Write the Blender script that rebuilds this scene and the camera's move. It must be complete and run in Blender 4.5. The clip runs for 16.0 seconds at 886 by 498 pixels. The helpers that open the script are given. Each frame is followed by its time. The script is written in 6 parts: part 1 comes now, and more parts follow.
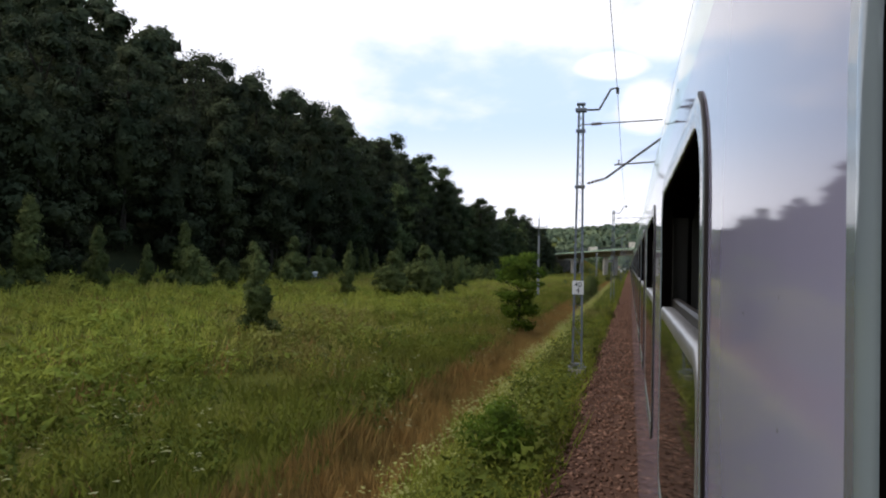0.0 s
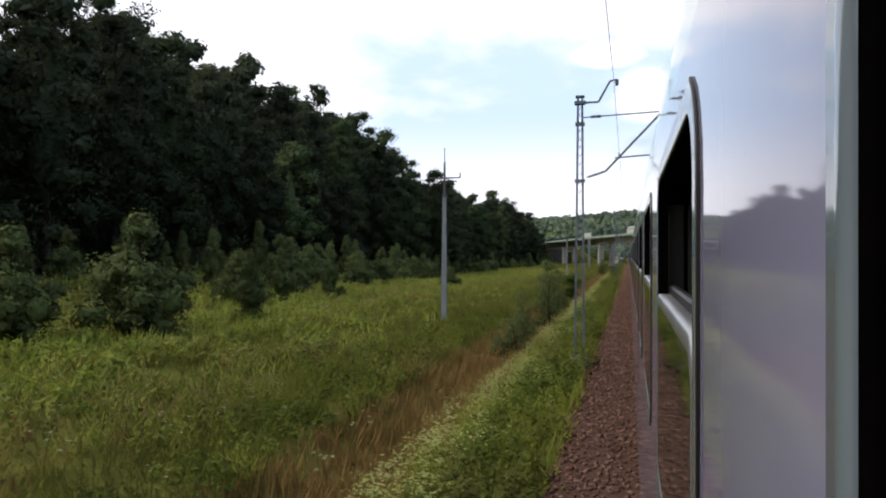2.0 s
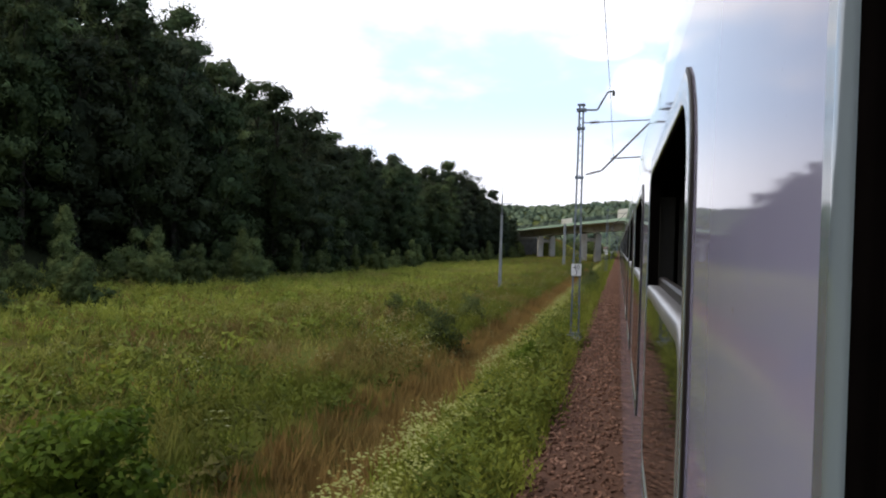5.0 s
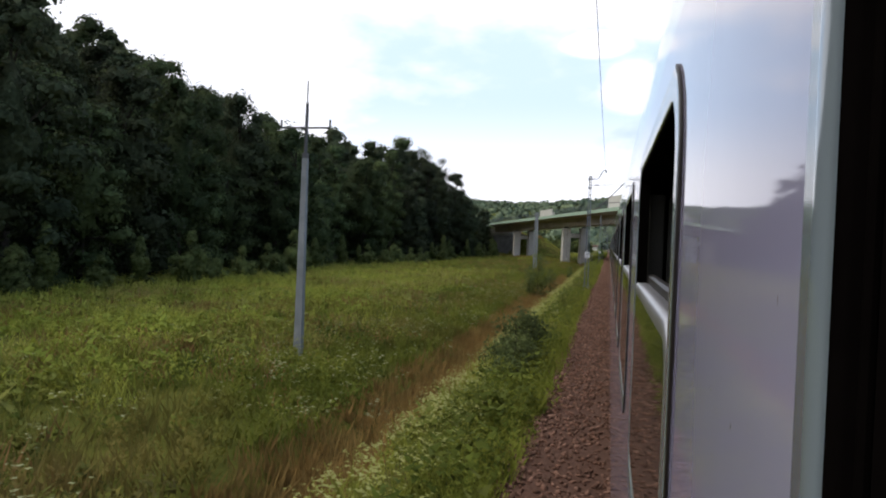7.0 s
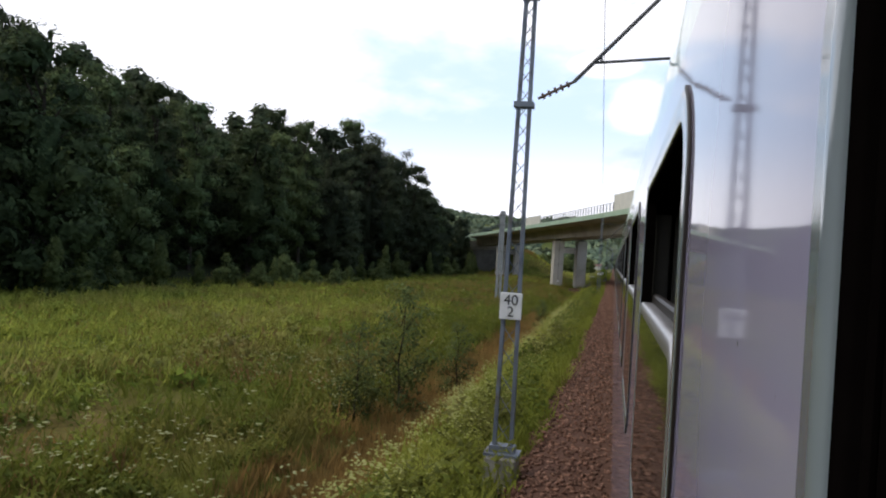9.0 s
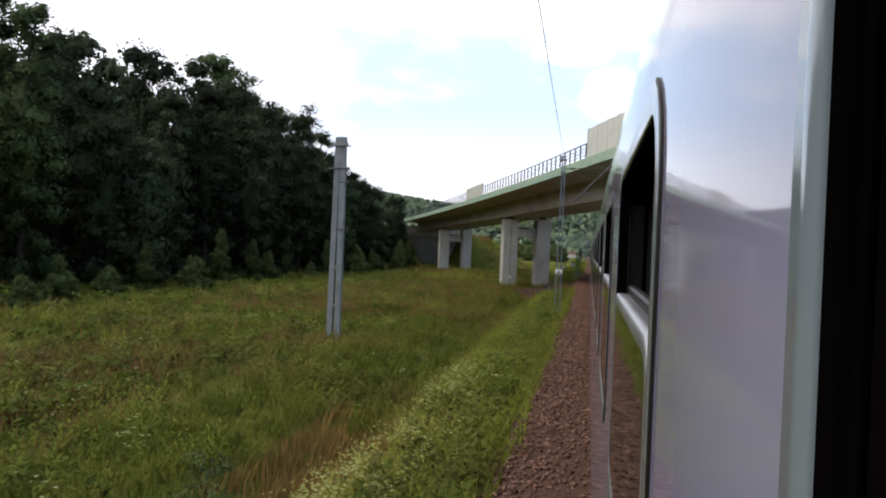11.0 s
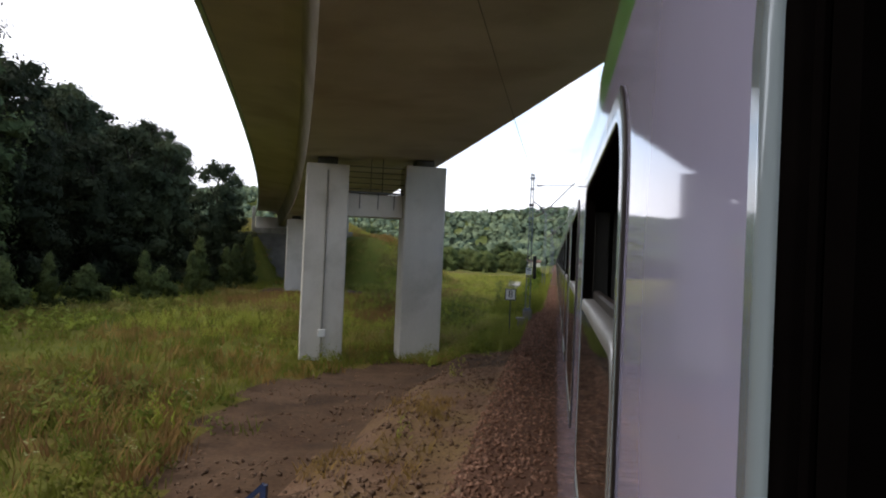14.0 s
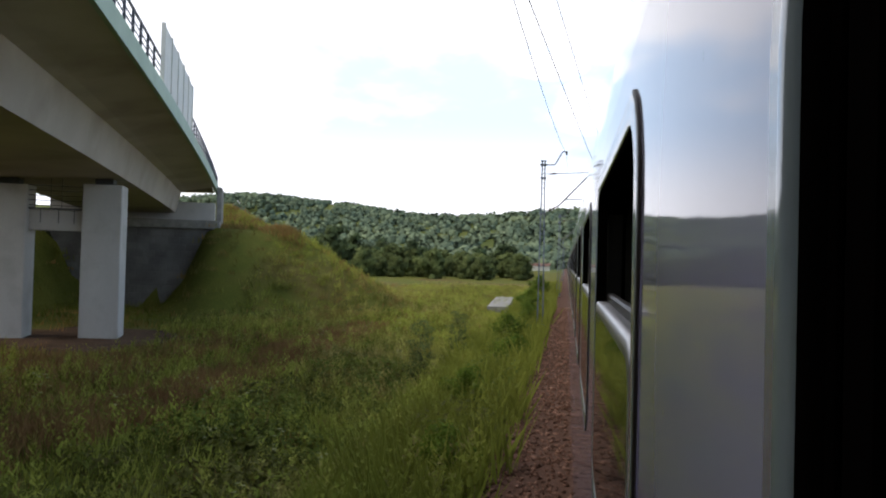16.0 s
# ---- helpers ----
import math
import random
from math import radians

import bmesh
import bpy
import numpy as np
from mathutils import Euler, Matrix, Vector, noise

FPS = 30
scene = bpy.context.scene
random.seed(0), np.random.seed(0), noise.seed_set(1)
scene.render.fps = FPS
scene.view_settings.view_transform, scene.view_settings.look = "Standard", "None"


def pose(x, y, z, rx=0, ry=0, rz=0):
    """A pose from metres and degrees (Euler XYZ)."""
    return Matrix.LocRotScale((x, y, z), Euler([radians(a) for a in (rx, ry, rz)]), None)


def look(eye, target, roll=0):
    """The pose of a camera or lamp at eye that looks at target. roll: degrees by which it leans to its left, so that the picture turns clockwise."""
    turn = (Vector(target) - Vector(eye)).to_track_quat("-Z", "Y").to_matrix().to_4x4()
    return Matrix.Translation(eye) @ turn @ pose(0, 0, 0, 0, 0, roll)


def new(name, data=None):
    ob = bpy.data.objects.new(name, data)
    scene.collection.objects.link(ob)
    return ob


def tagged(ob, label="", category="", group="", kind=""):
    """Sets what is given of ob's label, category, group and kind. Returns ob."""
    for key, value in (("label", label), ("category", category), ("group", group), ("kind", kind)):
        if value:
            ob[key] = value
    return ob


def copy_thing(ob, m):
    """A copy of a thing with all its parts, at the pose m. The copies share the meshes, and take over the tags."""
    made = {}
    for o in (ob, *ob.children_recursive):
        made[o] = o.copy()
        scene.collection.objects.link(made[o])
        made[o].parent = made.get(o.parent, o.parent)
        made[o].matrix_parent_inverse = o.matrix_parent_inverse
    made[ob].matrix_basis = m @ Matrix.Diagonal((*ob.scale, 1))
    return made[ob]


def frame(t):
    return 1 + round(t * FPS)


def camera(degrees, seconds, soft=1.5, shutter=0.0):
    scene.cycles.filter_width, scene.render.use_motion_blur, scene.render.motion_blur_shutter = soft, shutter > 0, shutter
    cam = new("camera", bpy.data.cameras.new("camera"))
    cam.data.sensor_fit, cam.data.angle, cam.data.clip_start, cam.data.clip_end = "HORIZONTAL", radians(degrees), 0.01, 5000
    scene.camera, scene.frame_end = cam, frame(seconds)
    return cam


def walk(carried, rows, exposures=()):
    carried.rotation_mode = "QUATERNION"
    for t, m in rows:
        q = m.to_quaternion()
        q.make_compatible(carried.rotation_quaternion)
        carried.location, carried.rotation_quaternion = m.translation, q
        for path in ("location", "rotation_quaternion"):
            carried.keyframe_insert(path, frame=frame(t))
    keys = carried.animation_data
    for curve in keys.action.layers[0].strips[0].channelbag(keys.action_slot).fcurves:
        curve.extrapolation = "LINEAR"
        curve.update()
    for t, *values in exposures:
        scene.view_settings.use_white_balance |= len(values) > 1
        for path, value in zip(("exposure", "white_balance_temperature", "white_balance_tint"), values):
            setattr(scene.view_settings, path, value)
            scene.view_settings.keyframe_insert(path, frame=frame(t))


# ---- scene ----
cam = camera(63.65, 16.0, soft=2.0)
PATH = [
    (0.0, pose(-0.0966, -0.0022, 2.7533, 91.088, -1.169, 14.657)),
    (0.5, pose(-0.0942, 10.0026, 2.7569, 91.070, 0.570, 15.269)),
    (1.0, pose(-0.0884, 19.9955, 2.7537, 91.440, 1.102, 15.128)),
    (1.5, pose(-0.0908, 30.0038, 2.7517, 91.021, -0.786, 15.382)),
    (2.0, pose(-0.0889, 39.9983, 2.7509, 90.409, -0.204, 14.574)),
    (2.5, pose(-0.0880, 50.0034, 2.7514, 89.982, 0.304, 14.177)),
    (3.0, pose(-0.0924, 60.0036, 2.7534, 89.447, -0.345, 14.539)),
    (3.5, pose(-0.0920, 70.0027, 2.7514, 89.452, -0.681, 14.364)),
    (4.0, pose(-0.0917, 80.0017, 2.7494, 89.456, -1.017, 14.189)),
    (4.5, pose(-0.0913, 90.0007, 2.7474, 89.460, -1.353, 14.014)),
    (5.0, pose(-0.0910, 99.9997, 2.7454, 89.465, -1.689, 13.840)),
    (5.5, pose(-0.0906, 109.9988, 2.7434, 89.469, -2.024, 13.665)),
    (6.0, pose(-0.0893, 119.9957, 2.7437, 89.337, -1.608, 13.766)),
    (6.5, pose(-0.0894, 129.9959, 2.7421, 89.692, -2.591, 13.341)),
    (7.0, pose(-0.0875, 140.0025, 2.7419, 89.208, -2.303, 13.121)),
    (7.5, pose(-0.0864, 150.0024, 2.7433, 89.770, -2.410, 13.219)),
    (8.0, pose(-0.0856, 159.9975, 2.7413, 88.594, -1.861, 14.833)),
    (8.5, pose(-0.0853, 170.0009, 2.7391, 88.920, -2.561, 13.033)),
    (9.0, pose(-0.0891, 179.9979, 2.7403, 90.415, -3.668, 13.508)),
    (9.5, pose(-0.0888, 190.0033, 2.7435, 90.255, -3.365, 13.033)),
    (10.0, pose(-0.0884, 200.0087, 2.7467, 90.096, -3.062, 12.558)),
    (10.5, pose(-0.0880, 210.0141, 2.7500, 89.936, -2.759, 12.084)),
    (11.0, pose(-0.0877, 220.0194, 2.7532, 89.776, -2.456, 11.609)),
    (11.5, pose(-0.0873, 230.0248, 2.7564, 89.617, -2.152, 11.135)),
    (12.0, pose(-0.0879, 240.0267, 2.7599, 90.439, -1.650, 9.479)),
    (12.5, pose(-0.0880, 250.0208, 2.7549, 90.339, -1.501, 9.483)),
    (13.0, pose(-0.0899, 260.0183, 2.7531, 89.202, -1.632, 9.333)),
    (13.5, pose(-0.0891, 270.0196, 2.7513, 89.944, -2.115, 9.831)),
    (14.0, pose(-0.0877, 280.0112, 2.7468, 90.562, -2.432, 8.986)),
    (14.5, pose(-0.0885, 290.0076, 2.7465, 90.184, -2.299, 9.195)),
    (15.0, pose(-0.0916, 300.0100, 2.7490, 89.525, -1.034, 9.226)),
    (15.5, pose(-0.0863, 310.0055, 2.7490, 90.570, -1.369, 9.593)),
    (16.0, pose(-0.0954, 319.9960, 2.7465, 90.945, -1.498, 9.828)),
]
walk(cam, PATH, exposures=[(0.0, -0.1), (3.0, 0.06), (6.0, 0.12), (8.0, -0.04), (9.0, 0.04), (12.0, 0.18), (13.0, 0.26), (13.5, 0.36), (14.5, 0.46), (15.0, 0.58), (15.5, 0.64), (16.0, 0.28)])

# ---- light ----
SUN_DIR = Vector((-0.60, -0.22, 0.77)).normalized()      # towards the sun
world = bpy.data.worlds.new("world")
scene.world = world
world.use_nodes = True
wn, wl = world.node_tree.nodes, world.node_tree.links
wn.clear()
sky = wn.new("ShaderNodeTexSky")
sky.sky_type = "NISHITA"
sky.sun_disc = False
sky.sun_elevation = math.asin(SUN_DIR.z)
sky.sun_rotation = math.atan2(SUN_DIR.x, SUN_DIR.y)
sky.air_density, sky.dust_density, sky.ozone_density = 1.0, 2.0, 1.0
coord = wn.new("ShaderNodeTexCoord")
stretch = wn.new("ShaderNodeMapping")
stretch.inputs["Scale"].default_value = (1.0, 1.0, 2.2)
stretch.inputs["Location"].default_value = (0.35, 0.2, 0.1)
clouds = wn.new("ShaderNodeTexNoise")
clouds.inputs["Scale"].default_value, clouds.inputs["Detail"].default_value = 3.8, 7.0
clouds.inputs["Roughness"].default_value = 0.52
cover = wn.new("ShaderNodeValToRGB")
cover.color_ramp.elements[0].position, cover.color_ramp.elements[1].position = 0.29, 0.40
cover.color_ramp.elements[0].color = (0.42, 0.42, 0.42, 1)
skystr = wn.new("ShaderNodeVectorMath")
skystr.operation = "SCALE"
skystr.inputs["Scale"].default_value = 0.15
mixsky = wn.new("ShaderNodeMixRGB")


def sky_math(op, a, b=None, c=None, clamp=False):
    nd = wn.new("ShaderNodeMath")
    nd.operation, nd.use_clamp = op, clamp
    for k, v in enumerate((a, b, c)):
        if v is None:
            continue
        if isinstance(v, (int, float)):
            nd.inputs[k].default_value = v
        else:
            wl.new(v, nd.inputs[k])
    return nd.outputs["Value"]


def sky_step(value, lo, hi):
    """0 at lo, 1 at hi, eased between."""
    nd = wn.new("ShaderNodeMapRange")
    nd.interpolation_type = "SMOOTHSTEP"
    nd.inputs["From Min"].default_value, nd.inputs["From Max"].default_value = min(lo, hi), max(lo, hi)
    nd.inputs["To Min"].default_value, nd.inputs["To Max"].default_value = (0.0, 1.0) if hi > lo else (1.0, 0.0)
    wl.new(value, nd.inputs["Value"])
    return nd.outputs["Result"]


wl.new(coord.outputs["Generated"], stretch.inputs["Vector"])
wl.new(stretch.outputs["Vector"], clouds.inputs["Vector"])
billow = wn.new("ShaderNodeTexNoise")
billow.inputs["Scale"].default_value, billow.inputs["Detail"].default_value = 16.0, 6.0
wl.new(stretch.outputs["Vector"], billow.inputs["Vector"])
apart = wn.new("ShaderNodeSeparateXYZ")
wl.new(coord.outputs["Generated"], apart.inputs["Vector"])
bearing = sky_math("MULTIPLY", sky_math("ARCTAN2", apart.outputs["X"], apart.outputs["Y"]), 180 / math.pi)
height = sky_math("MULTIPLY", sky_math("ARCSINE", apart.outputs["Z"]), 180 / math.pi)
# white haze along the horizon, a bank of cloud higher up and to the left, a paler blue band between
white = sky_math("MULTIPLY", sky_step(height, 8.0, 1.0), 0.85)
bank = sky_math("MULTIPLY", sky_step(height, 14.5, 19.0), sky_step(bearing, 2.0, -3.0))
white = sky_math("MAXIMUM", white, sky_math("MULTIPLY", bank, 0.95))
white = sky_math("MAXIMUM", white, sky_step(bearing, -16.0, -27.0))
# small heaps of cloud over the line
for az, el, ra, re in ((1.8, 12.2, 2.9, 2.2), (2.8, 18.2, 5.0, 2.6), (-1.6, 15.4, 2.8, 1.1), (9.0, 14.0, 4.0, 2.5), (16.0, 20.0, 6.0, 3.0)):
    da = sky_math("MULTIPLY", sky_math("SUBTRACT", bearing, az), 1 / ra)
    de = sky_math("MULTIPLY", sky_math("SUBTRACT", height, el), 1 / re)
    far = sky_math("ADD", sky_math("MULTIPLY", da, da), sky_math("MULTIPLY", de, de))
    white = sky_math("MAXIMUM", white, sky_step(far, 1.5, 0.0))
ragged_edge = sky_math("MULTIPLY_ADD", billow.outputs["Fac"], 1.0, -0.5)
white = sky_step(sky_math("ADD", sky_math("ADD", white, ragged_edge), sky_math("MULTIPLY_ADD", clouds.outputs["Fac"], 1.3, -0.65)), 0.10, 0.92)
white = sky_math("MAXIMUM", white, sky_step(height, 11.5, 4.0))
sheet = wn.new("ShaderNodeMixRGB")
sheet.inputs[1].default_value, sheet.inputs[2].default_value = (0.67, 0.84, 1.10, 1), (1.10, 1.11, 1.20, 1)
wl.new(white, sheet.inputs[0])
wl.new(sheet.outputs["Color"], mixsky.inputs[2])
# the cloud thins out to the right of the line and overhead
thin = sky_math("MULTIPLY_ADD", apart.outputs["X"], -1.1, clouds.outputs["Fac"])
thin = sky_math("MULTIPLY_ADD", sky_math("MINIMUM", apart.outputs["Z"], 0.36), -0.55, thin)
wl.new(thin, cover.inputs["Fac"])
bg = wn.new("ShaderNodeBackground")
bg.inputs["Strength"].default_value = 1.1
wout = wn.new("ShaderNodeOutputWorld")
wl.new(sky.outputs["Color"], skystr.inputs[0])
wl.new(sky_math("MAXIMUM", cover.outputs["Color"], white), mixsky.inputs[0])
wl.new(skystr.outputs["Vector"], mixsky.inputs[1])
wl.new(mixsky.outputs["Color"], bg.inputs["Color"])
wl.new(bg.outputs["Background"], wout.inputs["Surface"])

sun = new("sun", bpy.data.lights.new("sun", "SUN"))
sun.data.energy, sun.data.angle, sun.data.color = 1.2, radians(22.0), (1.0, 0.92, 0.78)
sun.matrix_world = look((0, 0, 60), Vector((0, 0, 60)) - SUN_DIR)


# ---- materials ----
def mat(name, a, b, scale=3.0, rough=0.7, metal=0.0, bump=0.0, bump_scale=40.0, fine=0.25, coat=0.0,
        through_light=0.0, tone=False, islands=0.0, objects=0.0, spec=0.5, patch=None, patch_scale=0.15, stretch_z=1.0, specks=0.0, leafy="", sprays=3.0):
    """A two-tone material: broad blotches of a and b, a finer grain, and a relief."""
    m = bpy.data.materials.new(name)
    m.use_nodes = True
    n, l = m.node_tree.nodes, m.node_tree.links
    p = n["Principled BSDF"]
    out = n["Material Output"]
    geo = n.new("ShaderNodeNewGeometry")
    mp = n.new("ShaderNodeMapping")
    mp.inputs["Scale"].default_value = (1, 1, stretch_z)
    l.new(geo.outputs["Position"], mp.inputs["Vector"])
    big = n.new("ShaderNodeTexNoise")
    big.inputs["Scale"].default_value, big.inputs["Detail"].default_value = scale, 6.0
    small = n.new("ShaderNodeTexNoise")
    small.inputs["Scale"].default_value, small.inputs["Detail"].default_value = bump_scale, 3.0
    l.new(mp.outputs["Vector"], big.inputs["Vector"])
    l.new(mp.outputs["Vector"], small.inputs["Vector"])
    ramp = n.new("ShaderNodeMapRange")
    ramp.inputs["From Min"].default_value, ramp.inputs["From Max"].default_value = 0.32, 0.68
    l.new(big.outputs["Fac"], ramp.inputs["Value"])
    mix = n.new("ShaderNodeMixRGB")
    mix.inputs[1].default_value, mix.inputs[2].default_value = (*a, 1), (*b, 1)
    l.new(ramp.outputs["Result"], mix.inputs[0])
    col = mix.outputs["Color"]
    if patch:
        pn = n.new("ShaderNodeTexNoise")
        pn.inputs["Scale"].default_value, pn.inputs["Detail"].default_value = patch_scale, 4.0
        l.new(geo.outputs["Position"], pn.inputs["Vector"])
        pr = n.new("ShaderNodeMapRange")
        pr.inputs["From Min"].default_value, pr.inputs["From Max"].default_value = 0.50, 0.68
        l.new(pn.outputs["Fac"], pr.inputs["Value"])
        pm = n.new("ShaderNodeMixRGB")
        pm.inputs[2].default_value = (*patch, 1)
        l.new(pr.outputs["Result"], pm.inputs[0])
        l.new(col, pm.inputs[1])
        col = pm.outputs["Color"]
    if specks:
        sm = n.new("ShaderNodeMapping")
        sm.inputs["Scale"].default_value = (1, 1, 0.55)
        l.new(geo.outputs["Position"], sm.inputs["Vector"])
        sn = n.new("ShaderNodeTexNoise")
        sn.inputs["Scale"].default_value, sn.inputs["Detail"].default_value = 80.0, 2.0
        l.new(sm.outputs["Vector"], sn.inputs["Vector"])
        sr = n.new("ShaderNodeMapRange")
        sr.inputs["From Min"].default_value, sr.inputs["From Max"].default_value = 0.75, 0.785
        sr.inputs["To Max"].default_value = specks
        l.new(sn.outputs["Fac"], sr.inputs["Value"])
        sx = n.new("ShaderNodeMixRGB")
        sx.inputs[2].default_value = (0.12, 0.09, 0.075, 1)
        l.new(sr.outputs["Result"], sx.inputs[0])
        l.new(col, sx.inputs[1])
        col = sx.outputs["Color"]
    grain = n.new("ShaderNodeMapRange")
    grain.inputs["To Min"].default_value, grain.inputs["To Max"].default_value = 1 - fine, 1 + fine
    l.new(small.outputs["Fac"], grain.inputs["Value"])
    sc = n.new("ShaderNodeVectorMath")
    sc.operation = "SCALE"
    l.new(col, sc.inputs[0])
    l.new(grain.outputs["Result"], sc.inputs["Scale"])
    col = sc.outputs["Vector"]
    for want, make in ((tone, "tone"), (islands, "island"), (objects, "object")):
        if want:
            if make == "tone":
                src = n.new("ShaderNodeAttribute")
                src.attribute_name = "tone"
                value, amount = src.outputs["Fac"], 0.34
            elif make == "island":
                value, amount = geo.outputs["Random Per Island"], islands
            else:
                value, amount = n.new("ShaderNodeObjectInfo").outputs["Random"], objects
            r = n.new("ShaderNodeMapRange")
            r.inputs["To Min"].default_value, r.inputs["To Max"].default_value = 1 - amount, 1 + amount
            l.new(value, r.inputs["Value"])
            s2 = n.new("ShaderNodeVectorMath")
            s2.operation = "SCALE"
            l.new(col, s2.inputs[0])
            l.new(r.outputs["Result"], s2.inputs["Scale"])
            col = s2.outputs["Vector"]
    l.new(col, p.inputs["Base Color"])
    p.inputs["Roughness"].default_value, p.inputs["Metallic"].default_value = rough, metal
    p.inputs["Coat Weight"].default_value, p.inputs["Coat Roughness"].default_value = coat, 0.05
    p.inputs["Specular IOR Level"].default_value = spec
    if bump:
        bp = n.new("ShaderNodeBump")
        bp.inputs["Strength"].default_value, bp.inputs["Distance"].default_value = bump, 0.02
        l.new(small.outputs["Fac"], bp.inputs["Height"])
        l.new(bp.outputs["Normal"], p.inputs["Normal"])
    if leafy:
        # a leaf shades with the mass that it belongs to
        if leafy == "up":
            whole = n.new("ShaderNodeCombineXYZ")
            whole.inputs[2].default_value = 1.0
        else:
            src = n.new("ShaderNodeAttribute")
            src.attribute_name = "puff"
            whole = n.new("ShaderNodeVectorTransform")
            whole.vector_type, whole.convert_from, whole.convert_to = "NORMAL", "OBJECT", "WORLD"
            l.new(src.outputs["Vector"], whole.inputs[0])
        part_n = n.new("ShaderNodeVectorMath")
        part_n.operation = "SCALE"
        part_n.inputs["Scale"].default_value = 0.55 if leafy == "up" else 0.35
        l.new(geo.outputs["Normal"], part_n.inputs[0])
        add_n = n.new("ShaderNodeVectorMath")
        l.new(part_n.outputs[0], add_n.inputs[1])
        if leafy == "puff":
            # sprays of leaves turn this way and that
            turn = n.new("ShaderNodeTexNoise")
            turn.inputs["Scale"].default_value, turn.inputs["Detail"].default_value = sprays, 3.0
            l.new(geo.outputs["Position"], turn.inputs["Vector"])
            about = n.new("ShaderNodeVectorMath")
            about.operation = "MULTIPLY_ADD"
            about.inputs[1].default_value, about.inputs[2].default_value = (3.2, 3.2, 3.2), (-1.6, -1.6, -1.6)
            l.new(turn.outputs["Color"], about.inputs[0])
            both = n.new("ShaderNodeVectorMath")
            l.new(whole.outputs[0], both.inputs[0])
            l.new(about.outputs[0], both.inputs[1])
            l.new(both.outputs[0], add_n.inputs[0])
        else:
            l.new(whole.outputs[0], add_n.inputs[0])
        unit = n.new("ShaderNodeVectorMath")
        unit.operation = "NORMALIZE"
        l.new(add_n.outputs[0], unit.inputs[0])
        l.new(unit.outputs[0], p.inputs["Normal"])
    if through_light:
        tr = n.new("ShaderNodeBsdfTranslucent")
        l.new(col, tr.inputs["Color"])
        ms = n.new("ShaderNodeMixShader")
        ms.inputs[0].default_value = through_light
        l.new(p.outputs["BSDF"], ms.inputs[1])
        l.new(tr.outputs["BSDF"], ms.inputs[2])
        l.new(ms.outputs["Shader"], out.inputs["Surface"])
    return m


def glass_mat(name, tint, alpha):
    m = bpy.data.materials.new(name)
    m.use_nodes = True
    p = m.node_tree.nodes["Principled BSDF"]
    p.inputs["Base Color"].default_value = (*tint, 1)
    p.inputs["Roughness"].default_value = 0.03
    p.inputs["IOR"].default_value = 1.5
    p.inputs["Transmission Weight"].default_value = alpha
    return m


M_MEADOW = mat("meadow_soil", (0.080, 0.090, 0.016), (0.118, 0.116, 0.023), 0.45, 0.95, bump=1.0, bump_scale=9, fine=0.6, patch=(0.120, 0.086, 0.030), patch_scale=0.07, spec=0.05)
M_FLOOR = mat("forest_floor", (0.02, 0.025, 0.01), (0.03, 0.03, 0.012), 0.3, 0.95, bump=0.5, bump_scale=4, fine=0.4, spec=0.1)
M_FARLAND = mat("far_land", (0.062, 0.080, 0.017), (0.105, 0.115, 0.028), 0.012, 0.95, bump=0.0, bump_scale=0.2, fine=0.5, spec=0.1)
M_BALLAST_BED = mat("ballast_bed", (0.072, 0.038, 0.026), (0.124, 0.067, 0.047), 14.0, 0.95, bump=1.0, bump_scale=38, fine=0.7, spec=0.1)
M_EARTH = mat("bare_earth", (0.066, 0.038, 0.023), (0.104, 0.064, 0.040), 0.9, 0.95, bump=1.0, bump_scale=9, fine=0.6, spec=0.1, patch=(0.042, 0.026, 0.016), patch_scale=0.6)
M_BANK = mat("stony_bank", (0.112, 0.064, 0.040), (0.165, 0.102, 0.066), 0.8, 0.95, bump=1.0, bump_scale=14, fine=0.55, spec=0.1, patch=(0.150, 0.098, 0.048), patch_scale=0.5)
M_DITCH = mat("dry_ditch_soil", (0.120, 0.074, 0.022), (0.150, 0.098, 0.030), 0.5, 0.95, bump=0.8, bump_scale=11, fine=0.45, patch=(0.070, 0.072, 0.014), patch_scale=0.12, spec=0.05)
M_POLE = mat("pole_concrete", (0.20, 0.21, 0.215), (0.27, 0.28, 0.285), 2.0, 0.9, bump=0.3, bump_scale=30, fine=0.12, spec=0.15)
M_STONE = mat("ballast_stone", (0.142, 0.076, 0.052), (0.225, 0.130, 0.094), 2.0, 0.9, bump=0.3, bump_scale=60, islands=0.5, spec=0.1)
M_RUBBLE = mat("rubble_stone", (0.110, 0.066, 0.043), (0.180, 0.120, 0.084), 2.0, 0.9, bump=0.3, bump_scale=60, islands=0.4, spec=0.15)
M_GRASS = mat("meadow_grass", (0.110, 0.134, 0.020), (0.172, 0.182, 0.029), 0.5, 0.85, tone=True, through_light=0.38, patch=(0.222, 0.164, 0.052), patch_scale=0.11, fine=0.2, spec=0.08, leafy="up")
# Lit copy of the meadow grass: sunshine is put into the colour.
M_GRASS_PALE = mat("sun_tinted_grass", (0.280, 0.315, 0.050), (0.365, 0.375, 0.072), 0.4, 0.85, tone=True, through_light=0.4, patch=(0.30, 0.235, 0.09), patch_scale=0.10, fine=0.2, spec=0.08, leafy="up")
M_RUSSET = mat("russet_grass", (0.225, 0.122, 0.050), (0.270, 0.165, 0.062), 0.5, 0.9, tone=True, through_light=0.3, fine=0.2, spec=0.08, leafy="up")
M_DRY = mat("dry_grass", (0.300, 0.176, 0.058), (0.235, 0.160, 0.052), 0.5, 0.9, tone=True, through_light=0.3, fine=0.2, spec=0.08, leafy="up")
